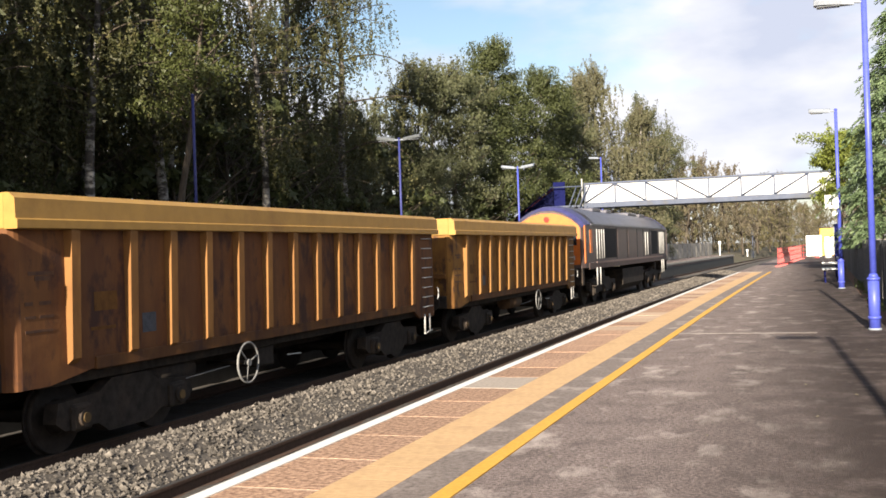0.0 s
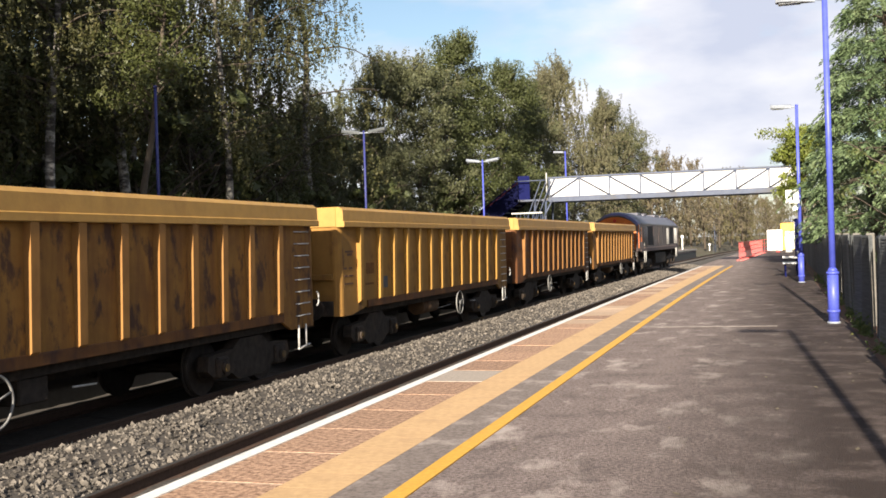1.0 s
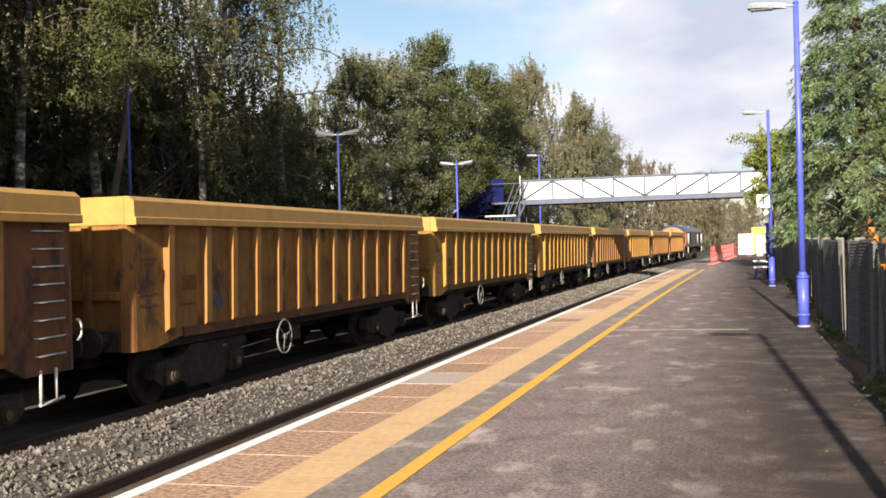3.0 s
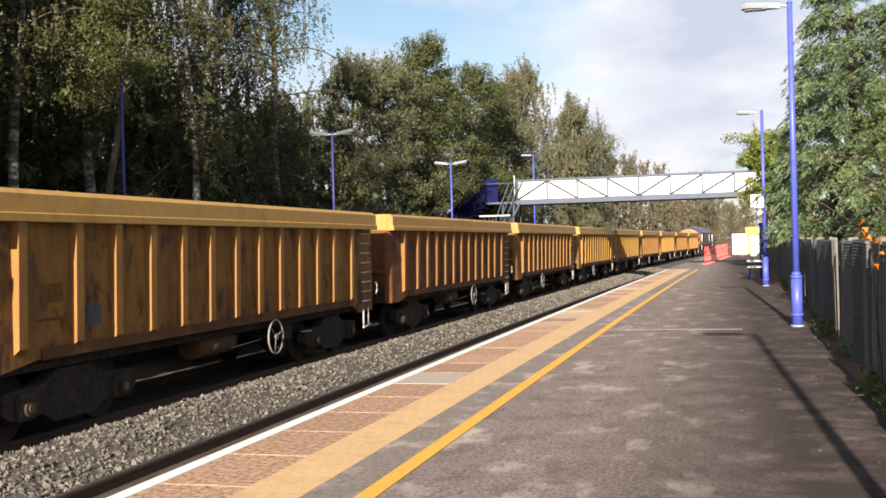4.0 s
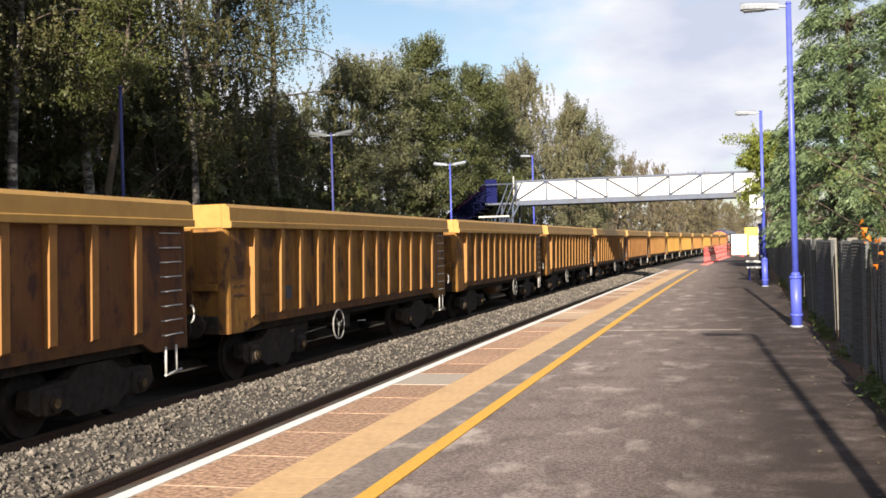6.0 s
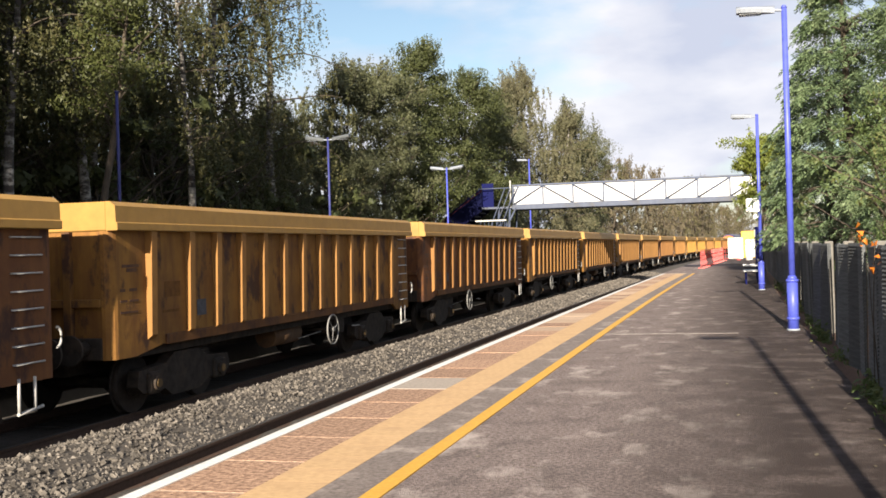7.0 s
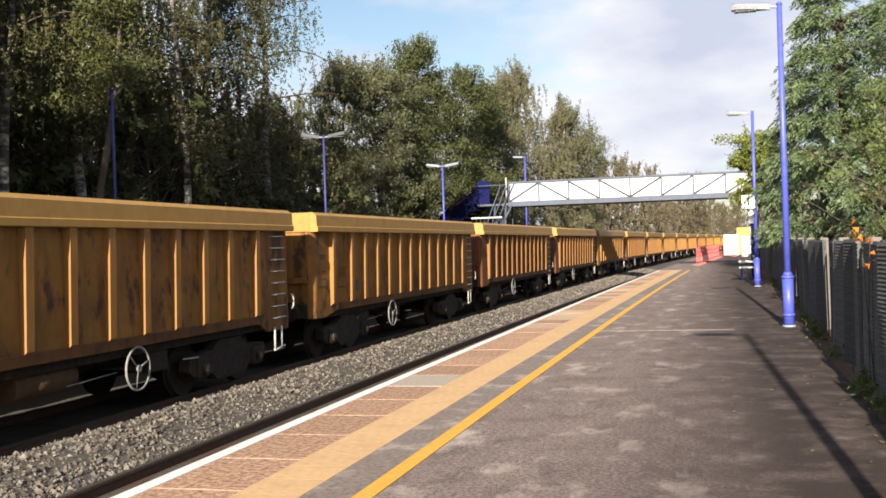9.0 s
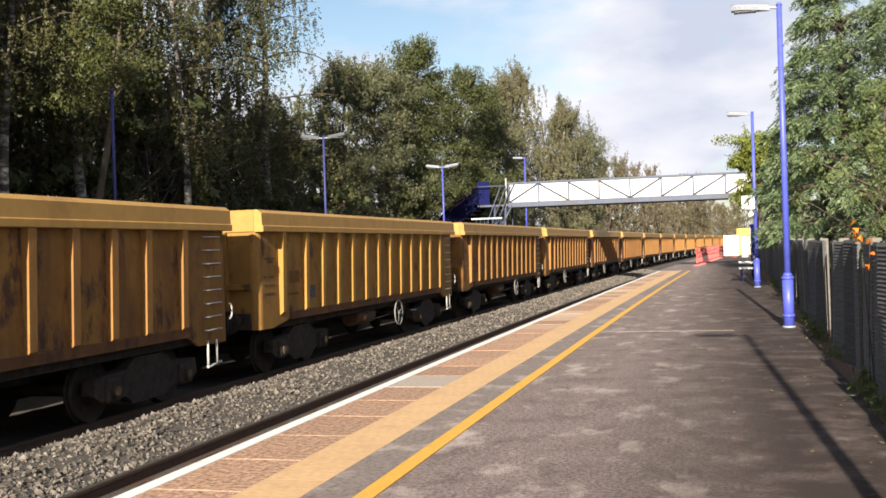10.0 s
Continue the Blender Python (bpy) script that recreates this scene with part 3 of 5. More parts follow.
def wheelset(parent, y, r=0.42):
    ax = part("axle", tubed((-1.05, y, r), (1.05, y, r), 0.08, n=10), UNDERGEAR, parent)
    for s in (-1, 1):
        bm = tubed((s * 0.78, y, r), (s * 0.66, y, r), r, n=28)
        tube(bm, (s * 0.70, y, r), (s * 0.67, y, r), r + 0.03, n=28)
        tube(bm, (s * 0.79, y, r), (s * 0.78, y, r), r * 0.45, r * 0.5, n=20)
        part("wheel", bm, WHEEL_STEEL, ax)


def bogie(parent, y, spread=0.95):
    bg = part("bogie", boxed(-0.95, 0.95, y - 0.25, y + 0.25, 0.38, 0.72, bevel=0.03), UNDERGEAR, parent)
    for s in (-1, 1):
        x0, x1 = (0.92, 1.10) if s > 0 else (-1.10, -0.92)
        side = [(y - 1.35, 0.40), (y - 1.2, 0.30), (y - 0.62, 0.30), (y - 0.42, 0.18), (y + 0.42, 0.18), (y + 0.62, 0.30), (y + 1.2, 0.30), (y + 1.35, 0.40), (y + 1.3, 0.62), (y + 0.6, 0.66), (y + 0.35, 0.80), (y - 0.35, 0.80), (y - 0.6, 0.66), (y - 1.3, 0.62)]
        part("side_frame", prism(side, x0, x1, axis="x"), UNDERGEAR, bg)
        for dy in (-spread, spread):
            part("axle_box", tube(boxed(min(s * 1.0, s * 1.16), max(s * 1.0, s * 1.16), y + dy - 0.17, y + dy + 0.17, 0.27, 0.58, bevel=0.03), (s * 1.15, y + dy, 0.42), (s * 1.20, y + dy, 0.42), 0.10, n=14), UNDERGEAR, bg)
            part("axle_cap", tubed((s * 1.20, y + dy, 0.42), (s * 1.215, y + dy, 0.42), 0.06, n=12), AXLE_YELLOW, bg, "worn yellow axle cap")
        for k in (-0.16, 0, 0.16):
            part("spring", tubed((s * 1.02, y + k, 0.26), (s * 1.02, y + k, 0.56), 0.06, n=10), UNDERGEAR, bg)
    for dy in (-spread, spread):
        wheelset(parent, y + dy)


def wagon(paint, rib_paint, label, wheel_at):
    """An open bogie box wagon; its origin is on the rails under its rear end, y ahead."""
    w = thing("box_wagon", label, "wagon", "wagons of the train")
    L, top, band, low = WAGON_LONG, 2.93, 2.56, 0.97
    end = 0.86
    # side sheets with dropped ends
    for s in (-1, 1):
        out = [(0.14, end), (0.55, end), (1.25, low), (L - 1.35, low), (L - 1.0, end - 0.06), (L - 0.14, end - 0.06), (L - 0.14, band - 0.012), (0.14, band - 0.012)]
        part("side", prism(out, s * (SHEET - 0.05), s * SHEET, axis="x"), paint, w)
        rim = [(s * (SHEET - 0.05), band - 0.01), (s * (HALF + 0.026), band - 0.01), (s * (HALF + 0.034), band), (s * (HALF + 0.034), band + 0.085), (s * (HALF + 0.012), band + 0.10), (s * (HALF + 0.004), top - 0.06), (s * (HALF - 0.075), top), (s * (SHEET - 0.05), top)]
        part("top_rail", prism(rim, 0.0, L), WAGON_RIM, w, "cleaner yellow top rail")
        part("sill", boxed(min(s * (SHEET - 0.02), s * (SHEET + 0.03)), max(s * (SHEET - 0.02), s * (SHEET + 0.03)), 1.3, L - 1.3, 0.955, 1.10, bevel=0.008), SILL_RUST, w, "rust-brown bottom sill")
        for i in range(13):
            y = 0.92 if i == 0 else (11.32 if i == 12 else 1.975 + (i - 1) * 0.835)
            bm = bmesh.new()
            x0, x1 = s * SHEET, s * (HALF + 0.018)
            lo = [bm.verts.new(p) for p in ((x0, y - 0.082, 1.06), (x1 - s * 0.035, y - 0.072, 1.12), (x1 - s * 0.035, y + 0.072, 1.12), (x0, y + 0.082, 1.06))]
            hi = [bm.verts.new(p) for p in ((x0, y - 0.082, band - 0.012), (x1, y - 0.072, band - 0.012), (x1, y + 0.072, band - 0.012), (x0, y + 0.082, band - 0.012))]
            for j in range(4):
                bm.faces.new((lo[j], lo[(j + 1) % 4], hi[(j + 1) % 4], hi[j]))
            bm.faces.new(lo[::-1])
            bm.faces.new(hi)
            bmesh.ops.recalc_face_normals(bm, faces=bm.faces)
            part("rib", bm, rib_paint, w)
        for y0, d in ((0.0, 1), (L, -1)):
            bend_pts = [(s * x, y0 + d * y) for x, y in ((SHEET - 0.05, 0.14), (SHEET, 0.14), (SHEET - 0.012, 0.085), (SHEET - 0.045, 0.035), (SHEET - 0.10, 0.004), (SHEET - 0.15, 0.0), (SHEET - 0.15, 0.05), (SHEET - 0.09, 0.06))]
            bm = bmesh.new()
            vs = [[bm.verts.new((x, y, z)) for x, y in bend_pts] for z in (end - (0.06 if d < 0 else 0.0), band - 0.012)]
            for j in range(len(bend_pts)):
                bm.faces.new((vs[0][j], vs[0][(j + 1) % 8], vs[1][(j + 1) % 8], vs[1][j]))
            bm.faces.new(vs[0])
            bm.faces.new(vs[1])
            bmesh.ops.recalc_face_normals(bm, faces=bm.faces)
            part("corner_sheet", bm, paint, w)
        # worn lettering and plates
        for y0, y1, z0, z1, mark in ((0.26, 0.66, 2.06, 2.10, DARK_MARK), (0.36, 0.60, 2.00, 2.05, DARK_MARK), (0.20, 0.32, 1.74, 1.78, DARK_MARK), (0.42, 0.60, 1.74, 1.78, DARK_MARK), (0.20, 0.36, 1.60, 1.63, DARK_MARK),
                                     (0.42, 0.64, 1.60, 1.63, DARK_MARK), (0.20, 0.62, 1.45, 1.48, DARK_MARK), (1.32, 1.74, 1.62, 1.84, SCUFF), (2.22, 2.50, 1.30, 1.54, PLATE_BLUE), (1.25, 1.7, 1.40, 1.44, SCUFF)):
            mk = bmesh.new()
            q = [[mk.verts.new((s * (SHEET + d), y, z)) for y, z in ((y0, z0), (y1, z0), (y1, z1), (y0, z1))] for d in (-0.001, 0.004)]
            for j in range(4):
                mk.faces.new((q[0][j], q[0][(j + 1) % 4], q[1][(j + 1) % 4], q[1][j]))
            mk.faces.new(q[0])
            mk.faces.new(q[1])
            bmesh.ops.recalc_face_normals(mk, faces=mk.faces)
            part("marking", mk, mark, w, "worn lettering and plate")
        # ladder at the forward end
        for i in range(8):
            z = 1.02 + i * 0.205
            bm = tubed((s * (HALF - 0.06), L - 0.80, z), (s * (HALF - 0.06), L - 0.27, z), 0.012, n=6)
            for yy in (L - 0.80, L - 0.27):
                tube(bm, (s * (SHEET - 0.01), yy, z), (s * (HALF - 0.06), yy, z), 0.011, n=6)
            part("ladder_rung", bm, PALE_METAL, w, "pale steel rung")
        bm = bmesh.new()
        for y in (L - 0.72, L - 0.44):
            tube(bm, (s * (HALF - 0.08), y, 0.46), (s * (HALF - 0.08), y, 0.86), 0.02, n=8)
        tube(bm, (s * (HALF - 0.08), L - 0.74, 0.46), (s * (HALF - 0.08), L - 0.30, 0.50), 0.02, n=8)
        part("foot_step", bm, PALE_METAL, w, "pale steel foot step")
        hoop = [((s * HALF, L - 0.12 + 0.09 * math.sin(math.pi * i / 9), 1.28 + 0.12 * math.cos(math.pi * i / 9)), 0.016) for i in range(10)]
        part("grab_handle", limb_tubes("grab_handle", [hoop], PALE_METAL), PALE_METAL, w, "pale hooked grab handle")
        # hand brake wheel
        c = (s * (HALF - 0.06), wheel_at, 0.66)
        hw = ring(bmesh.new(), c, 0.29, 0.017)
        for a in (0.3, 0.3 + 2.094, 0.3 + 4.189):
            tube(hw, c, (c[0], c[1] + 0.29 * math.cos(a), c[2] + 0.29 * math.sin(a)), 0.013, n=6)
        tube(hw, (c[0] - 0.03, c[1], c[2]), (c[0] + 0.03, c[1], c[2]), 0.05, n=12)
        part("brake_wheel", hw, WHEEL_GREY, w, "pale handbrake wheel")
        part("brake_shaft", tubed((s * 0.6, wheel_at, 0.66), (s * (HALF - 0.04), wheel_at, 0.66), 0.03, n=8), UNDERGEAR, w)
        part("brake_rod", tubed((s * 1.12, wheel_at - 1.35, 0.60), (s * 1.12, wheel_at - 0.25, 0.64), 0.009, n=6), WHEEL_GREY, w, "pale brake rod")
        part("brake_rod", tubed((s * 1.12, wheel_at + 1.5, 0.62), (s * 1.12, wheel_at + 1.95, 0.60), 0.014, n=6), PALE_METAL, w, "pale brake rod")
        part("solebar", boxed(min(s * 0.95, s * 1.12), max(s * 0.95, s * 1.12), 0.5, L - 0.5, 0.82, 1.0, bevel=0.01), UNDERGEAR, w)
        for y0 in (-0.36, L + 0.02):
            for dx in (0.86,):
                y1 = y0 + 0.34
                bf = tubed((s * dx, y0, 1.02), (s * dx, y1, 1.02), 0.09, n=12)
                yy = y0 if y0 < 0 else y1
                tube(bf, (s * dx, yy - 0.02, 1.02), (s * dx, yy + 0.02, 1.02), 0.20, n=18)
                part("buffer", bf, UNDERGEAR, w)
    for y, s in ((0.0, 1), (L, -1)):
        part("end_sheet", prism([(-SHEET + 0.15, 0.9), (SHEET - 0.15, 0.9), (SHEET - 0.15, band), (-SHEET + 0.15, band)], y + s * 0.03, y + s * 0.09), paint, w)
        part("end_rail", boxed(-SHEET + 0.052, SHEET - 0.052, min(y + s * 0.002, y + s * 0.12), max(y + s * 0.002, y + s * 0.12), band - 0.01, top, bevel=0.012), WAGON_RIM, w, "cleaner yellow end rail")
        for x in (-0.62, 0.62):
            part("end_post", boxed(x - 0.06, x + 0.06, min(y - s * 0.05, y + s * 0.06), max(y - s * 0.05, y + s * 0.06), 0.95, band - 0.012, bevel=0.008), paint, w)
        part("end_beam", boxed(-SHEET + 0.152, SHEET - 0.152, min(y - s * 0.04, y + s * 0.06), max(y - s * 0.04, y + s * 0.06), 1.55, 1.66, bevel=0.01), paint, w)
        part("headstock", boxed(-SHEET + 0.152, SHEET - 0.152, min(y - s * 0.02, y + s * 0.3), max(y - s * 0.02, y + s * 0.3), 0.86, 1.15, bevel=0.015), UNDERGEAR, w)
        part("coupling", tubed((0, y, 0.95), (0, y - s * 0.42, 0.88), 0.05, n=8), UNDERGEAR, w)
    part("floor", boxed(-SHEET + 0.05, SHEET - 0.05, 0.16, L - 0.16, 1.0, 1.1), WAGON_INSIDE, w)
    part("centre_sill", boxed(-0.3, 0.3, 0.3, L - 0.3, 0.6, 0.98), UNDERGEAR, w)
    part("air_tank", tubed((0.85, wheel_at - 2.2, 0.70), (0.85, wheel_at - 1.0, 0.70), 0.2, n=16), TANK_RUST if wheel_at > 6 else UNDERGEAR, w)
    part("brake_box", boxed(0.75, 1.1, wheel_at + 0.6, wheel_at + 1.1, 0.52, 0.82, bevel=0.02), UNDERGEAR, w)
    bogie(w, 2.15)
    bogie(w, L - 2.15)
    return w


def locomotive():
    """A heavy diesel freight locomotive; its origin is on the rails under its rear end, y ahead."""
    w = thing("diesel_locomotive", "dark blue diesel freight locomotive with an orange cab end", "locomotive")
    L = 20.6
    half = 1.33
    side = [(-half, 1.42), (half, 1.42), (half, 2.98), (half - 0.07, 3.10), (0.98, 3.36), (0.62, 3.58), (0.25, 3.69), (-0.25, 3.69), (-0.62, 3.58), (-0.98, 3.36), (-half + 0.07, 3.10), (-half, 2.98)]

    def section(y, k=1.0, drop=0.0):
        return [(x * k, y, z - (drop * (z - 1.42) / 2.27)) for x, z in side]
    # engine room
    part("body_side", prism([(-half, 1.42), (half, 1.42), (half, 2.98), (-half, 2.98)], 1.95, L - 1.95), LOCO_BLUE, w)
    roof_pts = [p for p in side if p[1] > 2.9]
    part("roof", prism(roof_pts, 1.1, L - 1.1), LOCO_GREY, w, "faded grey-blue curved roof")
    for y0, s in ((0.0, 1), (L, -1)):
        rows = [section(y0 + s * 0.0, 0.93, 0.20), section(y0 + s * 0.22, 0.985, 0.06), section(y0 + s * 0.75, 1.0), section(y0 + s * 1.95, 1.0)]
        bm = bmesh.new()
        vs = [[bm.verts.new(p) for p in r] for r in rows]
        for a, b in zip(vs, vs[1:]):
            for i in range(len(side)):
                bm.faces.new((a[i], a[(i + 1) % len(side)], b[(i + 1) % len(side)], b[i]))
        bm.faces.new(vs[0])
        bm.faces.new(vs[-1])
        bmesh.ops.recalc_face_normals(bm, faces=bm.faces)
        cab = part("cab", bm, LOCO_BLUE, w)
        yf = y0 - s * 0.012
        face = [(-1.19, 1.55), (1.19, 1.55), (1.20, 2.85), (1.12, 2.97), (0.9, 3.16), (0.55, 3.34), (0.2, 3.42), (-0.2, 3.42), (-0.55, 3.34), (-0.9, 3.16), (-1.12, 2.97), (-1.20, 2.85)]
        part("cab_front", prism(face, min(yf, y0 + s * 0.05), max(yf, y0 + s * 0.05)), LOCO_ORANGE, cab, "bright orange cab front")
        for x in (-0.6, 0.6):
            part("windscreen", boxed(x - 0.48, x + 0.48, min(yf - s * 0.012, yf + s * 0.02), max(yf - s * 0.012, yf + s * 0.02), 2.25, 2.86, bevel=0.005), DARK_GLASS, cab)
        dome = [p for p in side if p[1] > 2.97]
        bm = bmesh.new()
        rr = [[bm.verts.new((x * k + 0.012 * (1 if x > 0 else -1), y0 + s * yy, z + 0.012 - dr * (z - 1.42) / 2.27)) for x, z in dome] for yy, k, dr in ((0.03, 0.935, 0.19), (0.22, 0.985, 0.06), (0.75, 1.0, 0.0), (1.12, 1.0, 0.0))]
        for a, b in zip(rr, rr[1:]):
            for i in range(len(dome) - 1):
                bm.faces.new((a[i], a[i + 1], b[i + 1], b[i]))
        bmesh.ops.recalc_face_normals(bm, faces=bm.faces)
        bmesh.ops.solidify(bm, geom=bm.faces[:], thickness=0.012)
        part("cab_roof", bm, LOCO_ROOF, cab, "blue cab roof")
        part("marker_lamp", tubed((0.0, yf - s * 0.03, 3.2), (0.0, yf + s * 0.02, 3.2), 0.10, n=16), RED_LENS, cab, "red marker lamp")
        for x in (-0.78, 0.78):
            part("head_lamp", boxed(x - 0.22, x + 0.22, min(yf - s * 0.02, yf + s * 0.02), max(yf - s * 0.02, yf + s * 0.02), 1.72, 1.88, bevel=0.01), PALE_METAL, cab)
        for sx in (-1, 1):
            part("corner_band", boxed(min(sx * (half - 0.05), sx * (half + 0.004)), max(sx * (half - 0.05), sx * (half + 0.004)), min(y0 + s * 0.2, y0 + s * 0.4), max(y0 + s * 0.2, y0 + s * 0.4), 1.6, 2.95), LOCO_ORANGE if s > 0 else LOCO_BLUE, cab)
            part("side_window", boxed(min(sx * (half - 0.05), sx * (half + 0.008)), max(sx * (half - 0.05), sx * (half + 0.008)), min(y0 + s * 0.78, y0 + s * 1.18), max(y0 + s * 0.78, y0 + s * 1.18), 2.3, 2.8, bevel=0.004), DARK_GLASS, cab)
            for dy in (1.95, 2.42, 2.85, 3.26):
                part("handrail", tubed((sx * (half + 0.06), y0 + s * dy, 1.72), (sx * (half + 0.06), y0 + s * dy, 2.82), 0.022, n=8), PALE_METAL, w, "white handrail")
            for dy in (1.95, 2.55):
                part("step_rail", tubed((sx * (half + 0.04), y0 + s * dy, 0.75), (sx * (half + 0.04), y0 + s * dy, 1.40), 0.026, n=8), PALE_METAL, w, "white step rail")
            for i in range(3):
                part("step", boxed(min(sx * 1.1, sx * 1.34), max(sx * 1.1, sx * 1.34), min(y0 + s * 1.95, y0 + s * 2.4), max(y0 + s * 1.95, y0 + s * 2.4), 0.7 + 0.28 * i, 0.73 + 0.28 * i), UNDERGEAR, w)
            bf = tubed((sx * 0.86, y0, 1.05), (sx * 0.86, y0 - s * 0.5, 1.05), 0.10, n=12)
            tube(bf, (sx * 0.86, y0 - s * 0.5, 1.05), (sx * 0.86, y0 - s * 0.54, 1.05), 0.24, n=18)
            part("buffer", bf, UNDERGEAR, w)
        part("buffer_beam", boxed(-1.25, 1.25, min(y0 + s * 0.02, y0 + s * 0.3), max(y0 + s * 0.02, y0 + s * 0.3), 0.8, 1.42, bevel=0.02), UNDERGEAR, w)
        # bogie
        yb = y0 + s * 4.1
        bg = part("bogie", boxed(-1.0, 1.0, yb - 2.0, yb + 2.0, 0.55, 0.95, bevel=0.03), UNDERGEAR, w)
        for sx in (-1, 1):
            sf = [(yb - 2.5, 0.55), (yb - 2.3, 0.45), (yb + 2.3, 0.45), (yb + 2.5, 0.55), (yb + 2.4, 0.85), (yb + 0.9, 0.9), (yb, 1.1), (yb - 0.9, 0.9), (yb - 2.4, 0.85)]
            part("side_frame", prism(sf, sx * 1.0, sx * 1.14, axis="x"), UNDERGEAR, bg)
            for dy in (-1.85, 0, 1.85):
                part("axle_box", tube(boxed(min(sx * 1.08, sx * 1.2), max(sx * 1.08, sx * 1.2), yb + dy - 0.2, yb + dy + 0.2, 0.34, 0.72, bevel=0.03), (sx * 1.18, yb + dy, 0.52), (sx * 1.24, yb + dy, 0.52), 0.13, n=14), UNDERGEAR, bg)
            part("sand_box", boxed(min(sx * 0.95, sx * 1.22), max(sx * 0.95, sx * 1.22), yb - 0.3 * s - 0.25, yb - 0.3 * s + 0.25, 0.95, 1.3, bevel=0.03), UNDERGEAR, bg)
        for dy in (-1.85, 0, 1.85):
            wheelset(w, yb + dy, 0.53)
    for sx in (-1, 1):
        part("skirt", boxed(min(sx * (half - 0.04), sx * (half + 0.02)), max(sx * (half - 0.04), sx * (half + 0.02)), 0.8, L - 0.8, 1.36, 1.60, bevel=0.01), LOCO_SKIRT, w, "dusty maroon lower skirt")
        part("roof_gutter", boxed(min(sx * (half - 0.03), sx * (half + 0.03)), max(sx * (half - 0.03), sx * (half + 0.03)), 1.2, L - 1.2, 2.96, 3.02), LOCO_GREY, w)
        side_x = lambda d0, d1: (min(sx * (half + d0), sx * (half + d1)), max(sx * (half + d0), sx * (half + d1)))
        for y0, y1 in ((3.58, 5.95), (15.0, 17.0)):
            grille = part("grille", boxed(*side_x(-0.02, 0.012), y0, y1, 1.72, 2.88, bevel=0.004), LOCO_GRILLE, w, "black air intake grille")
            for k in range(9):
                z = 1.80 + k * 0.125
                part("slat", boxed(*side_x(0.012, 0.03), y0 + 0.06, y1 - 0.06, z, z + 0.03), LOCO_GRILLE, grille)
        for y in (6.1, 8.55, 11.0, 12.6, 14.6):
            part("door_seam", boxed(*side_x(0.0, 0.014), y - 0.03, y + 0.03, 1.65, 2.92), LOCO_GRILLE, w)
        for y0, y1 in ((6.3, 8.35), (8.75, 10.8)):
            part("body_panel", boxed(*side_x(0.0, 0.018), y0, y1, 1.72, 2.86, bevel=0.006), LOCO_BLUE, w)
        for y in (12.98, 13.64):
            part("handrail", tubed((sx * (half + 0.06), y, 1.72), (sx * (half + 0.06), y, 2.80), 0.024, n=8), PALE_METAL, w, "white handrail")
        part("side_stripe", boxed(*side_x(0.02, 0.034), 2.0, L - 2.0, 1.55, 1.63), LOCO_ORANGE_FADED, w, "faded pinkish stripe along the sill")
        part("cab_edge", boxed(*side_x(0.0, 0.02), 0.98, 1.36, 1.95, 2.80, bevel=0.006), LOCO_ORANGE, w, "orange cab side panel")
    part("fuel_tank", prism([(-1.25, 0.55), (-1.0, 0.32), (1.0, 0.32), (1.25, 0.55), (1.25, 1.2), (-1.25, 1.2)], 7.7, 12.9), UNDERGEAR, w)
    for y, l in ((5.4, 1.5), (8.2, 1.0), (13.4, 2.2), (16.6, 1.4)):
        part("roof_hatch", boxed(-0.55, 0.55, y, y + l, 3.60, 3.76, bevel=0.03), LOCO_GREY, w)
    part("exhaust", boxed(-0.3, 0.3, 10.6, 11.3, 3.64, 3.82, bevel=0.02), UNDERGEAR, w)
    return w


TRAIN = []


def train():
    labels = ["faded yellow steel ballast box wagon with rust stains", "dirty ochre steel ballast box wagon with dark scuffs", "rust-brown stained yellow steel ballast box wagon"]
    order = [1, 2, 0, 1, 0, 0, 1, 2, 1, 1, 1, 1, 2, 1, 2, 2, 1, 1, 0, 1, 1, 2]
    brakes = "YXYXXXXYYXYXXYXXXYYXYX"
    proto = {}
    for n, (kind, brake) in enumerate(zip(order, brakes)):
        if (kind, brake) in proto:
            w = copy_thing(proto[kind, brake], pose(0, 0, 0))
        else:
            w = proto[kind, brake] = wagon(WAGON_PAINTS[kind], RIB_PAINTS[kind], labels[kind], 4.68 if brake == "X" else 7.6)
        TRAIN.append((w, -n * WAGON_PITCH))
    TRAIN.append((locomotive(), WAGON_PITCH + 0.1))


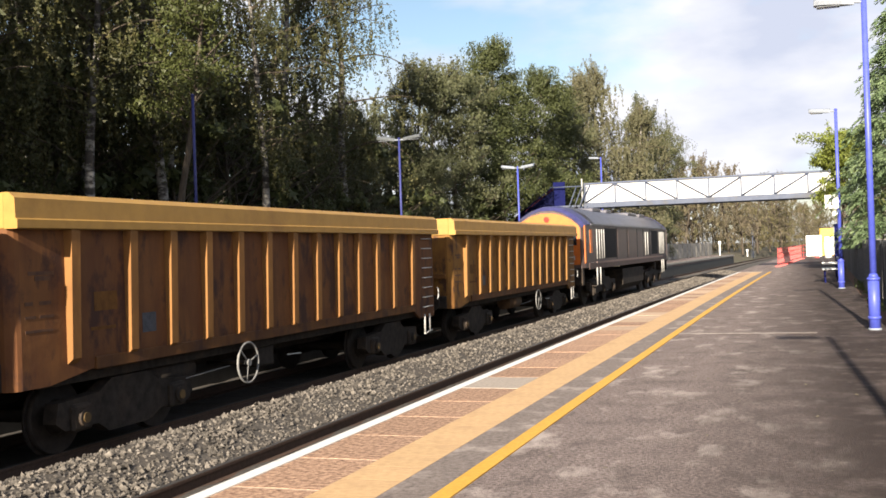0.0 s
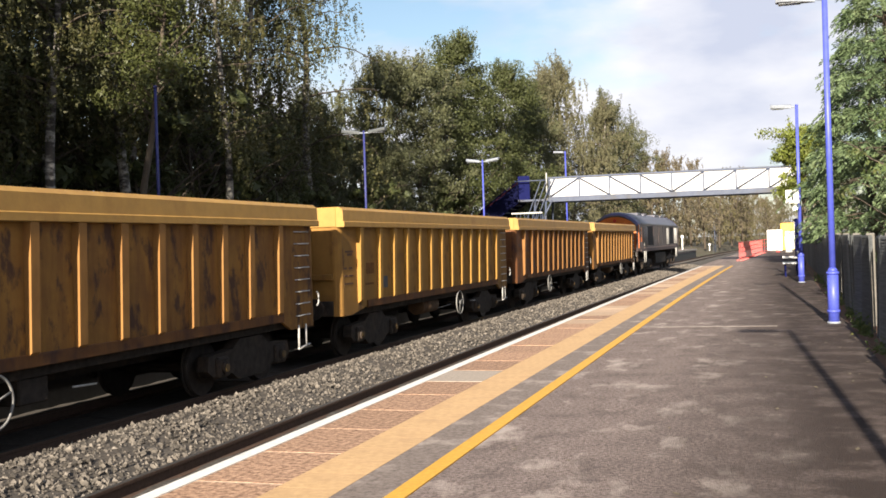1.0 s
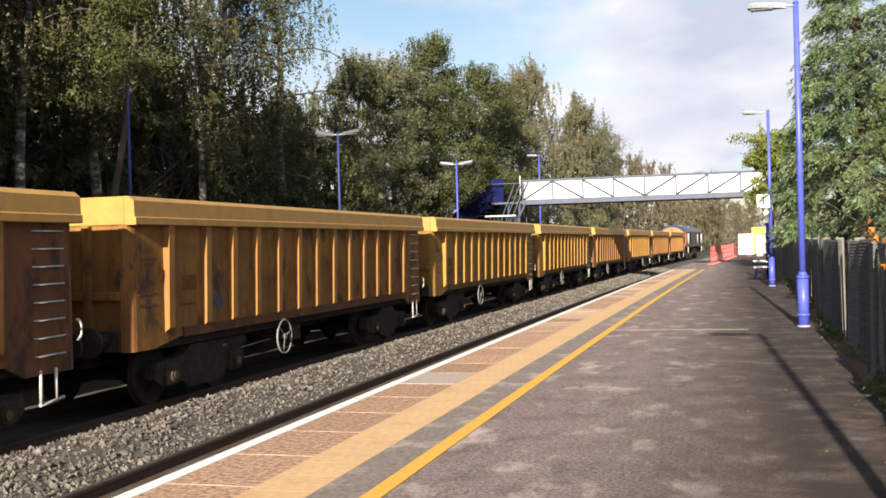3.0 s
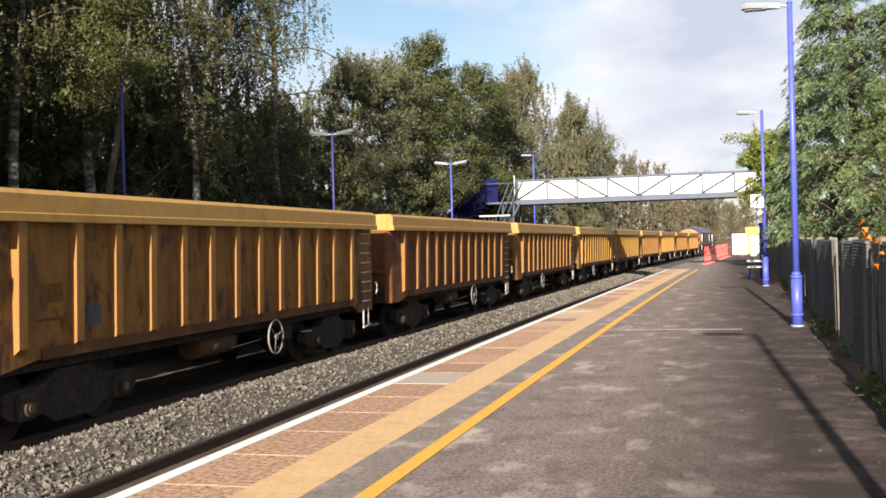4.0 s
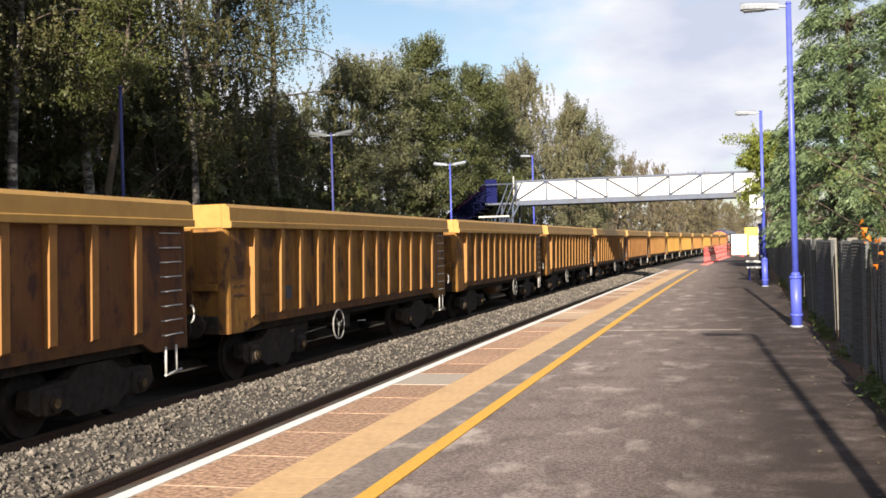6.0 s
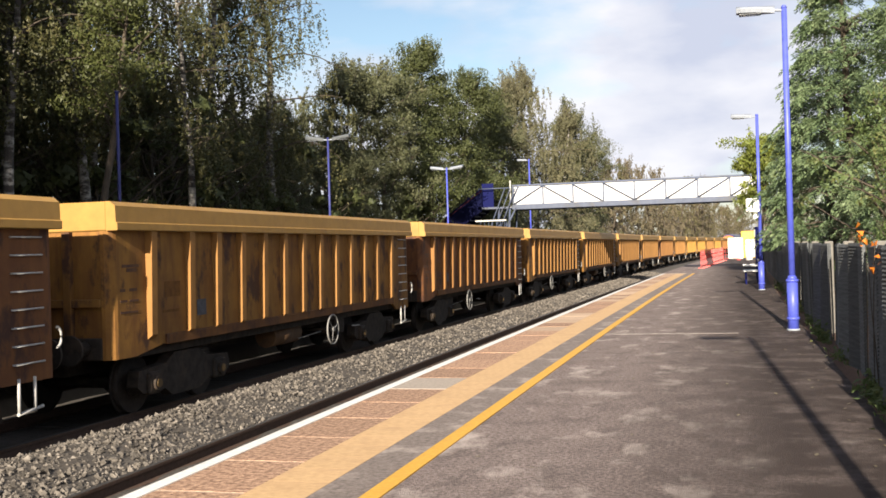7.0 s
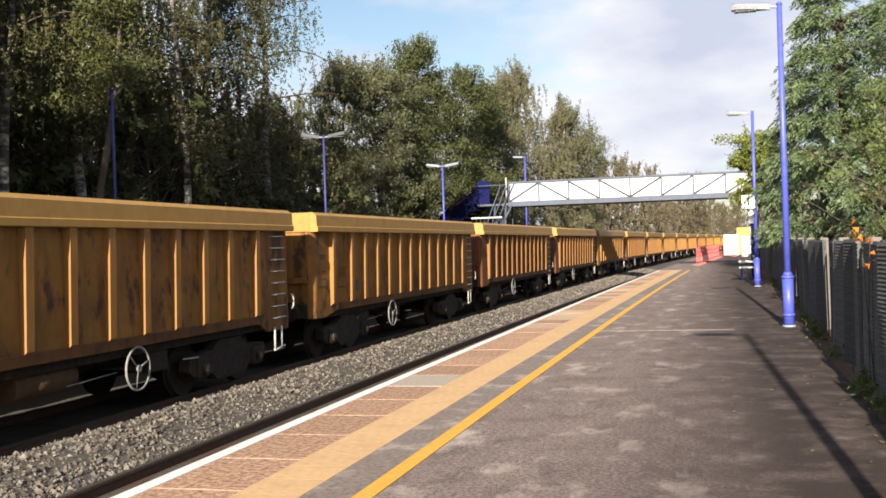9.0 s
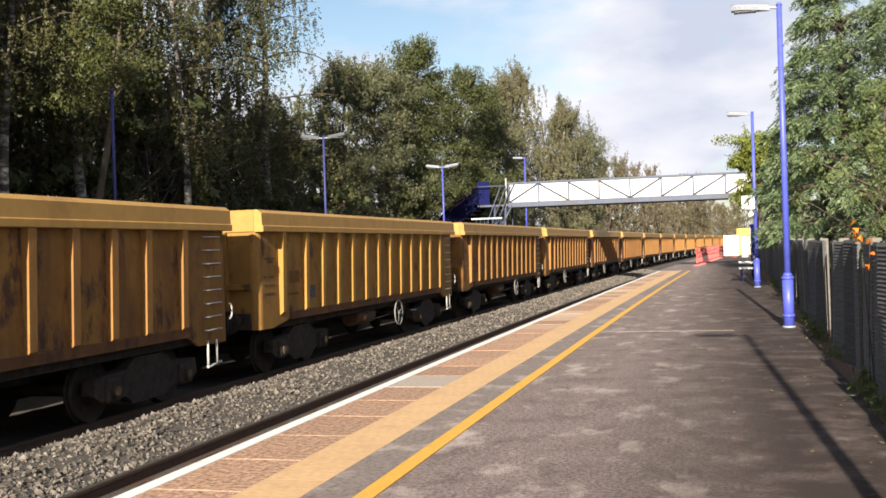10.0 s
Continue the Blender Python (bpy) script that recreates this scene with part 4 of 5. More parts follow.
# ---- footbridge ----
def footbridge():
    y, x0, x1 = 55.5, -11.05, 2.3
    fb = thing("footbridge", "grey steel lattice footbridge with white panels across the tracks", "bridge")
    lo, hi, deep = 3.62, 4.76, 1.9
    for yy, d in ((y, -1), (y + deep, 1)):
        part("bottom_girder", boxed(x0, x1, yy - 0.07, yy + 0.07, lo - 0.10, lo + 0.17, bevel=0.01), BRIDGE_GREY, fb)
        part("top_rail", boxed(x0, x1, yy - 0.06, yy + 0.06, hi, hi + 0.10, bevel=0.01), BRIDGE_GREY, fb)
        xs = [x0 + 0.06 + i * 1.615 for i in range(9)]
        for i, x in enumerate(xs):
            part("post", boxed(x - 0.04, x + 0.04, yy - 0.045, yy + 0.045, lo + 0.17, hi), BRIDGE_GREY, fb)
        for i, (a, b) in enumerate(zip(xs, xs[1:])):
            up = i in (0, 4, 5, 6, 7)
            p0, p1 = ((a, yy + d * 0.07, lo + 0.17), (b, yy + d * 0.07, hi)) if up else ((a, yy + d * 0.07, hi), (b, yy + d * 0.07, lo + 0.17))
            part("brace", tubed(p0, p1, 0.035, n=6), BRIDGE_GREY, fb)
            part("panel", boxed(a + 0.045, b - 0.045, yy - d * 0.02 - 0.01, yy - d * 0.02 + 0.01, lo + 0.175, hi - 0.005), BRIDGE_WHITE, fb, "white sheet panel")
    part("deck", boxed(x0, x1, y + 0.07, y + deep - 0.07, lo, lo + 0.1), BRIDGE_GREY, fb)
    # legs, landing and stair on the far side
    for dx in (-0.35, -0.95):
        for yy in (y, y + deep):
            part("leg", tubed((x0 + dx, yy, 0), (x0 + dx + 0.2, yy, lo), 0.06, n=10), BRIDGE_GREY, fb)
    for z0, z1 in ((1.0, 2.2), (2.2, 3.4)):
        part("leg_brace", tubed((x0 - 0.95, y, z0), (x0 - 0.3, y, z1), 0.03, n=8), BRIDGE_GREY, fb)
    part("strut", tubed((x0 - 0.75, y - 0.05, 2.5), (x0 + 0.35, y - 0.05, hi), 0.04, n=8), BRIDGE_GREY, fb)
    part("strut", tubed((x0 - 0.45, y - 0.05, 2.4), (x0 + 0.2, y - 0.05, lo), 0.05, n=8), BRIDGE_GREY, fb)
    part("landing", boxed(x0 - 1.9, x0, y, y + deep, lo - 0.02, lo + 0.08), BRIDGE_GREY, fb)
    part("landing_rail", tubed((x0 - 1.9, y, hi - 0.05), (x0, y, hi - 0.05), 0.03, n=8), BRIDGE_GREY, fb)
    part("landing_post", tubed((x0 - 0.1, y, lo), (x0 - 0.1, y, hi + 0.35), 0.04, n=8), PALE_METAL, fb)
    part("half_landing", boxed(x0 - 2.0, x0 - 0.3, y - 0.4, y - 0.3, 2.92, 3.0), PALE_METAL, fb, "pale handrail of the stair")
    n = 18
    for i in range(n):
        z = lo - (i + 1) * lo / n
        xx = x0 - 1.9 - i * 0.27
        part("tread", boxed(xx - 0.29, xx, y + 0.1, y + deep - 0.1, z, z + 0.05), BRIDGE_GREY, fb)
    for yy, mat in ((y + 0.02, STAIR_BLUE_SHADED), (y + deep - 0.02, STAIR_BLUE_SHADED)):
        q = [(x0 - 1.7, lo + 1.15), (x0 - 1.7, lo - 0.1), (x0 - 1.9 - n * 0.27, -0.05), (x0 - 1.9 - n * 0.27, 1.1)]
        part("stair_parapet", prism(q, yy - 0.02, yy + 0.02), mat, fb, "blue stair side darkened as if in tree shade")
        part("stair_handrail", tubed((x0 - 1.7, yy - 0.05, lo + 1.0), (x0 - 1.9 - n * 0.27, yy - 0.05, 0.95), 0.03, n=8), MAROON, fb, "maroon handrail")
    part("stair_screen", boxed(x0 - 1.75, x0 - 1.1, y + 0.3, y + 0.36, lo + 0.08, hi + 0.25), DEEP_BLUE, fb, "deep blue screen")
    for dx, dz in ((0.0, 0.0), (0.28, 0.0), (-0.3, 0.0)):
        part("strut", tubed((x0 - 1.05 + dx, y - 0.3, 2.2), (x0 - 0.05 + dx, y - 0.3, hi - 0.1), 0.03, n=6), BRIDGE_GREY, fb)
    for i in range(7):
        x = x0 - 0.4 - i * 0.22
        part("baluster", tubed((x, y - 0.35, 1.9), (x, y - 0.35, 2.95), 0.015, n=6), BRIDGE_GREY, fb)


# ---- lamp posts and platform things ----
def luminaire(parent, tip, root, shell, name="lamp_head"):
    """A flat lantern from root to tip."""
    root, tip = Vector(root), Vector(tip)
    d = (tip - root)
    n = 8
    bm = bmesh.new()
    rows = []
    across = Vector((0, 1, 0))
    for i in range(n + 1):
        u = i / n
        wide = 0.03 + 0.11 * math.sin(min(1.0, u * 1.4) * math.pi / 2) * (1.0 if u < 0.85 else 1 - (u - 0.85) * 3)
        c = root + d * u
        rows.append([bm.verts.new(c + across * wide + Vector((0, 0, 0.02))), bm.verts.new(c + Vector((0, 0, 0.075))), bm.verts.new(c - across * wide + Vector((0, 0, 0.02))), bm.verts.new(c - across * wide * 0.8 - Vector((0, 0, 0.04))), bm.verts.new(c + across * wide * 0.8 - Vector((0, 0, 0.04)))])
    for a, b in zip(rows, rows[1:]):
        for i in range(5):
            f = bm.faces.new((a[i], a[(i + 1) % 5], b[(i + 1) % 5], b[i]))
            f.smooth = i < 2
    bm.faces.new(rows[0][::-1])
    bm.faces.new(rows[-1])
    bmesh.ops.recalc_face_normals(bm, faces=bm.faces)
    head = part(name, bm, shell, parent, "grey lantern")
    a, b = root + d * 0.35, root + d * 0.93
    part("lens", boxed(min(a.x, b.x), max(a.x, b.x), root.y - 0.085, root.y + 0.085, root.z + min(a.z - root.z, b.z - root.z) - 0.055, root.z - 0.038 + min(a.z - root.z, b.z - root.z), bevel=0.008), LAMP_LENS, head)


def lamp_post(x, y, lean=0.0, arms=(-1,), height=5.05, label="tall blue steel platform lamp post with one lantern", base=0.0, r=0.052, paint=None, shell=None):
    paint, shell = paint or POLE_BLUE, shell or LAMP_GREY
    lp = thing("lamp_post", label, "lamp post", "platform lamp posts", pose(x, y, base, 0, lean, 0))
    part("pole", tubed((0, 0, 0.82), (0, 0, height), r, r * 0.8, n=16), paint, lp)
    part("base_sleeve", tube(tubed((0, 0, 0.0), (0, 0, 0.80), 0.085, n=18), (0, 0, 0.80), (0, 0, 0.86), 0.085, 0.055, n=18), paint, lp)
    part("collar", tubed((0, 0, 0.76), (0, 0, 0.80), 0.098, n=18), paint, lp)
    part("collar", tubed((0, 0, 0.17), (0, 0, 0.21), 0.098, n=18), paint, lp)
    part("foot", tubed((0, 0, 0.0), (0, 0, 0.03), 0.10, n=18), LAMP_GREY, lp)
    part("top_cap", tubed((0, 0, height), (0, 0, height + 0.04), 0.05, 0.03, n=16), paint, lp)
    for s in arms:
        part("arm", tubed((0, 0, height - 0.04), (s * 0.18, 0, height - 0.02), 0.022, n=8), LAMP_GREY, lp)
        luminaire(lp, (s * 0.72, 0, height + (0.0 if len(arms) == 1 else 0.05)), (s * 0.14, 0, height - 0.03), shell)
    return lp


def number_sign(lp_y):
    s = thing("platform_sign", "white square platform number sign with a black numeral", "sign", "", pose(0.79, lp_y - 0.12, 2.46))
    part("plate", boxed(-0.18, 0.18, -0.02, 0.02, -0.19, 0.19, bevel=0.008), WHITE_SHEET, s)
    cu = bpy.data.curves.new("numeral", "FONT")
    cu.body, cu.size, cu.extrude, cu.offset, cu.align_x, cu.align_y = "1", 0.33, 0.003, 0.008, "CENTER", "CENTER"
    ob = new("numeral_text", cu)
    dg = bpy.context.evaluated_depsgraph_get()
    me = bpy.data.meshes.new_from_object(ob.evaluated_get(dg))
    bpy.data.objects.remove(ob)
    me.materials.clear()
    part("numeral", me, BLACK_PAINT, s, "black numeral 1", pose(0, -0.026, 0, 90, 0, 0))
    part("bracket", boxed(0.17, 0.22, -0.015, 0.12, -0.03, 0.03), POLE_BLUE, s)
    c = thing("loudspeaker", "small white loudspeaker under the sign", "loudspeaker", "", pose(0.86, lp_y - 0.1, 2.12))
    part("horn", tubed((0, -0.12, 0), (0, 0.05, 0.02), 0.07, 0.05, n=14), WHITE_SHEET, c)
    part("bracket", tubed((0, 0.02, 0), (0.11, 0.1, 0.06), 0.015, n=6), POLE_BLUE, c)


def bench():
    b = thing("bench", "white slatted platform bench with blue legs", "bench", "", pose(0.86, 36.6, 0))
    for i in range(4):
        part("seat_slat", boxed(-0.30 + i * 0.12, -0.20 + i * 0.12, -0.8, 0.8, 0.42, 0.45, bevel=0.006), WHITE_SHEET, b)
    for i in range(2):
        part("back_slat", boxed(0.17, 0.20, -0.8, 0.8, 0.55 + i * 0.16, 0.66 + i * 0.16, bevel=0.006), WHITE_SHEET, b)
    for y in (-0.6, 0.6):
        part("leg", boxed(-0.25, -0.20, y - 0.03, y + 0.03, 0, 0.42), DEEP_BLUE, b)
        part("leg", boxed(0.15, 0.20, y - 0.03, y + 0.03, 0, 0.80), DEEP_BLUE, b)
        part("armrest", boxed(-0.3, 0.17, y - 0.03, y + 0.03, 0.60, 0.64), WHITE_SHEET, b)
    n = thing("notice_board", "blue-framed platform notice board on posts", "notice board", "", pose(1.12, 40.5, 0))
    part("board", boxed(-0.06, 0.06, -0.6, 0.6, 0.75, 1.95, bevel=0.01), DEEP_BLUE, n)
    part("poster", boxed(-0.075, -0.06, -0.5, 0.5, 0.85, 1.85), WHITE_SHEET, n)
    for y in (-0.5, 0.5):
        part("post", boxed(-0.04, 0.04, y - 0.04, y + 0.04, 0, 0.75), DEEP_BLUE, n)


def barrier_run():
    pts = [(-1.34, 59.4), (-1.05, 65.0), (-0.78, 71.0), (-0.5, 77.0), (-0.2, 83.0), (1.1, 85.5)]
    for (xa, ya), (xb, yb) in zip(pts, pts[1:]):
        a, b = Vector((xa, ya, 0)), Vector((xb, yb, 0))
        n = max(1, round((b - a).length / 2.0))
        for i in range(n):
            p, q = a.lerp(b, i / n), a.lerp(b, (i + 1) / n)
            ang = math.degrees(math.atan2(q.y - p.y, q.x - p.x))
            l = (q - p).length
            g = thing("barrier", "red plastic pedestrian barrier closing off the platform edge", "barrier", "red barriers", pose(p.x, p.y, 0, 0, 0, ang))
            frame_bm = box(box(bmesh.new(), 0.02, 0.05, -0.007, 0.007, 0.05, 1.03), l - 0.05, l - 0.02, -0.007, 0.007, 0.05, 1.03)
            part("frame", box(box(frame_bm, 0.07, l - 0.07, -0.007, 0.007, 1.0, 1.03), 0.07, l - 0.07, -0.007, 0.007, 0.14, 0.17), RED_PLASTIC, g)
            for z in (0.45, 0.72):
                part("rail", boxed(0.05, l - 0.05, -0.006, 0.006, z, z + 0.025), RED_PLASTIC, g)
            for k in range(4):
                x = 0.07 + (l - 0.14) * (k + 0.5) / 4
                part("bar", boxed(x - 0.013, x + 0.013, -0.006, 0.006, 0.17, 1.0), RED_PLASTIC, g)
            for k in (0.25, l - 0.25):
                part("foot", boxed(k - 0.04, k + 0.04, -0.16, 0.16, 0.0, 0.05), RED_PLASTIC, g)


def site_things():
    c = thing("site_cabin", "white portable site cabinet standing on the platform", "cabinet", "", pose(0.95, 89, 0))
    part("body", boxed(-0.75, 0.42, -0.6, 0.6, 0.06, 1.75, bevel=0.03), WHITE_SHEET, c)
    part("door", boxed(-0.6, 0.25, -0.63, -0.6, 0.15, 1.65, bevel=0.005), WHITE_SHEET, c)
    part("skid", boxed(-0.7, 0.37, -0.5, 0.5, 0.0, 0.06), BLACK_PAINT, c)
    d = thing("site_cabin", "yellow portable site cabin beside the white cabinet", "cabin", "", pose(2.2, 92, 0))
    part("body", boxed(-0.9, 0.4, -1.0, 1.0, 0.08, 2.3, bevel=0.03), YELLOW_SHEET, d)
    part("base", boxed(-0.85, 0.35, -0.95, 0.95, 0.0, 0.08), BLACK_PAINT, d)
    part("door", boxed(-0.55, 0.2, -1.03, -1.0, 0.15, 1.6, bevel=0.005), WHITE_SHEET, d)
    f = thing("drum", "white plastic drum beside the cabin", "drum", "", pose(1.75, 84, 0))
    part("body", tube(tubed((0, 0, 0.0), (0, 0, 1.2), 0.28, n=18), (0, 0, 1.2), (0, 0, 1.3), 0.28, 0.18, n=18), WHITE_SHEET, f)


def fence_right():
    y0, step = 4.6 - 5 * 2.95, 2.95

    def fx(y):
        return 1.27 + 0.014 * (y - 8)
    panels = 27
    fence = tagged(new("fence_right"), "weathered dark lapped timber fence between concrete posts", "fence", kind="structure")
    sec = finish(bmesh.new(), "fence_panel")
    bm = bmesh.new()
    for k in range(38):
        z = 0.04 + k * 0.0345
        prism([(-0.016, z), (0.0, z), (0.010, z + 0.0365), (-0.002, z + 0.0365)], 0.005, 0.485, bm)
    box(bm, 0.016, 0.04, 0.20, 0.28, 0.03, 1.34)
    bm.to_mesh(sec)
    bm.free()
    sec.materials.append(FENCE_BOARD)
    ang = -math.degrees(math.atan(0.014))
    rng = random.Random(8)
    for i in range(panels):
        y = y0 + i * step
        part("fence_post", boxed(-0.06, 0.06, -0.06, 0.06, -0.2, 1.38, bevel=0.012), FENCE_POST, fence, "", pose(fx(y) + 0.085, y, 0, 0, 0, ang))
        if 4 < y < 35:
            for k in range(6):
                part("fence_panel", sec, FENCE_BOARD, fence, "", pose(fx(y) + rng.uniform(-0.01, 0.03), y + k * 0.49, rng.uniform(-0.01, 0.01), 0, rng.uniform(-1.5, 1.5), ang + rng.choice((-4.0, -2.0, -1.0, 1.0, 9.0))))
        else:
            part("fence_panel", boxed(-0.02, 0.02, 0.065, step - 0.065, 0.04, 1.33), FENCE_BOARD, fence, "", pose(fx(y), y, 0, 0, 0, ang))


# ---- trees ----
def leaf_mesh(name, centres, sizes, mat, rng, droop=0.0, wide=0.55, grain=None, facing=None):
    """Many small pointed leaves round the given places."""
    n = len(centres)
    a = rng.normal(size=(n, 3))
    a[:, 2] = a[:, 2] * 0.6 - droop
    if grain is not None:
        a = grain + a * 0.33
    if facing is not None:
        a = np.cross(facing + rng.normal(0, 0.35, (n, 3)), a)
    a /= np.linalg.norm(a, axis=1)[:, None]
    b = np.cross(a, rng.normal(size=(n, 3)) * (1.0 if grain is None else 0.5) + (0, 0, 0.0 if grain is None else 1.0))
    if facing is not None:
        b = np.cross(a, facing + rng.normal(0, 0.35, (n, 3)))
    b /= np.linalg.norm(b, axis=1)[:, None]
    s = sizes[:, None]
    v = np.stack([centres - a * s * 1.2, centres + (a * 0.35 + b * wide * 1.25) * s, centres + (a * 0.9 - b * wide * 0.9) * s], 1)
    f = np.arange(3)[None] + (np.arange(n) * 3)[:, None]
    return raw(name, v.reshape(-1, 3).tolist(), f.tolist(), mat)


def limb_tubes(name, paths, mat, sides=6):
    """Tapered tubes: each path is a list of (point, radius)."""
    verts, faces = [], []
    for path in paths:
        base = len(verts)
        for i, (p, r) in enumerate(path):
            d = Vector(path[min(i + 1, len(path) - 1)][0]) - Vector(path[max(i - 1, 0)][0])
            q = d.to_track_quat("Z", "Y")
            for k in range(sides):
                t = 2 * math.pi * k / sides
                verts.append(tuple(Vector(p) + q @ Vector((r * math.cos(t), r * math.sin(t), 0))))
        for i in range(len(path) - 1):
            for k in range(sides):
                a, b = base + i * sides + k, base + i * sides + (k + 1) % sides
                faces.append((a, b, b + sides, a + sides))
    me = raw(name, verts, faces, mat)
    for p in me.polygons:
        p.use_smooth = True
    return me


def wander(rng, p, d, length, r0, r1, n, bend_by=0.25, up=0.0):
    p, d = np.array(p, float), np.array(d, float)
    out = []
    for i in range(n + 1):
        u = i / n
        out.append((tuple(p), r0 + (r1 - r0) * u))
        d = d + rng.normal(0, bend_by, 3) * 0.5 + np.array((0, 0, up / n))
        d /= np.linalg.norm(d)
        p = p + d * length / n
    return out


def broadleaf(seed, height, radius, leaf, bark, label, leaves=9000, low=0.15, size=0.13, hang=0.0, lean=0.0, name="tree", category="tree", sparse=1.0, spire=0.0, wisps=2.2):
    """A tree: a wandering trunk, limbs, twigs and leaf clumps along them."""
    rng = np.random.default_rng(seed)
    t = thing(name, label, category, "lineside trees")
    trunk = wander(rng, (0, 0, -0.3), (lean, 0, 1), height * 0.95, 0.022 * height * 0.6, 0.03, 12, 0.10, 0.5)
    paths, spots = [trunk], []
    tp = np.array([p for p, _ in trunk])
    n_limb = int(26 + height)
    for i in range(n_limb):
        u = low + (0.98 - low) * (i + rng.random()) / n_limb
        p = np.array([np.interp(u, np.linspace(0, 1, len(tp)), tp[:, k]) for k in range(3)])
        a = rng.uniform(0, 2 * math.pi)
        k = min(1.0, max(0.0, (u - low) / (1.0 - low)))
        shape = math.sin(math.pi * (k ** (1 + spire) * 0.78 + 0.2)) ** 0.8 * (1 - spire * k * 0.75)
        ln = radius * shape * rng.uniform(0.65, 1.2)
        limb = wander(rng, p, (math.cos(a), math.sin(a), rng.uniform(0.2, 0.9)), ln, 0.018 + 0.005 * ln * 2, 0.008, 5, 0.3, 0.3 - hang)
        paths.append(limb)
        lp = np.array([q for q, _ in limb])
        for j in range(5):
            w = 0.3 + 0.7 * (j + rng.random()) / 5
            q = np.array([np.interp(w, np.linspace(0, 1, len(lp)), lp[:, k]) for k in range(3)])
            tw = wander(rng, q, rng.normal(0, 1, 3) * (1, 1, 0.6) + (0, 0, 0.2 - hang), ln * 0.45 * rng.uniform(0.5, 1.1), 0.010, 0.004, 3, 0.4, -hang)
            if j % 3 == 0:
                paths.append(tw)
            spots += [q] + [np.array(s) for s, _ in tw[1:]]
    top = sorted(spots, key=lambda q: -q[2])[:max(12, len(spots) // 7)]
    whips = []
    for i in range(int(height * wisps)):
        q = top[rng.integers(0, len(top))]
        wp = wander(rng, q, (rng.normal(0, 0.35), rng.normal(0, 0.35), 1.0), height * rng.uniform(0.05, 0.11), 0.012, 0.004, 4, 0.12, 0.2)
        paths.append(wp)
        whips += [np.array(a) + (np.array(b) - np.array(a)) * u for (a, _), (b, _) in zip(wp, wp[1:]) for u in rng.random(9)]
    part("trunk", limb_tubes("trunk", paths[:1], bark, 8), bark, t)
    tagged(part("bough", limb_tubes("bough", paths[1:], BARK, 3), BARK, t), kind="stuff")
    spots = np.array(spots)
    spots = spots[rng.random(len(spots)) < sparse]
    if hang:
        # foliage hanging in strands from the twigs
        each = 26
        n = leaves // each
        root = spots[rng.integers(0, len(spots), n)] + rng.normal(0, 0.10 + 0.012 * height, (n, 3)) * (1, 1, 0.6)
        long = hang * (0.35 + 1.5 * rng.random(n) ** 1.4)
        sway = rng.normal(0, 0.10, (n, 3)) * (1, 1, 0)
        u = rng.random((n, each)) ** 0.8
        c = root[:, None] + (sway[:, None] * u[..., None]) + rng.normal(0, 0.035, (n, each, 3))
        c[..., 2] -= u * long[:, None]
        c = c.reshape(-1, 3)
        out = rng.normal(0, 1, (len(c), 3)) * (1, 1, 0.35)
    else:
        # foliage in rounded clumps at the twigs, each leaf lying on its clump
        each = 75
        n = leaves // each
        k = spots[rng.integers(0, len(spots), n)] + rng.normal(0, 0.012 * height, (n, 3))
        big = rng.uniform(0.022, 0.060, n) * (height + 2.0)
        out = rng.normal(0, 1, (n, each, 3))
        out /= np.linalg.norm(out, axis=2)[..., None]
        c = k[:, None] + out * (big[:, None] * rng.random((n, each)) ** 0.4)[..., None] * (1, 1, 0.72)
        c, out = c.reshape(-1, 3), out.reshape(-1, 3)
    tips = np.array(whips) + rng.normal(0, 0.06, (len(whips), 3))
    c, out = np.concatenate([c, tips]), np.concatenate([out, rng.normal(0, 1, tips.shape)])
    c[:, 2] = np.maximum(c[:, 2], 0.15)
    part("crown", leaf_mesh("crown", c, size * rng.uniform(0.6, 1.3, len(c)), leaf, rng, 0.5 if hang else 0.1, 0.55, None, out), leaf, t)
    return t


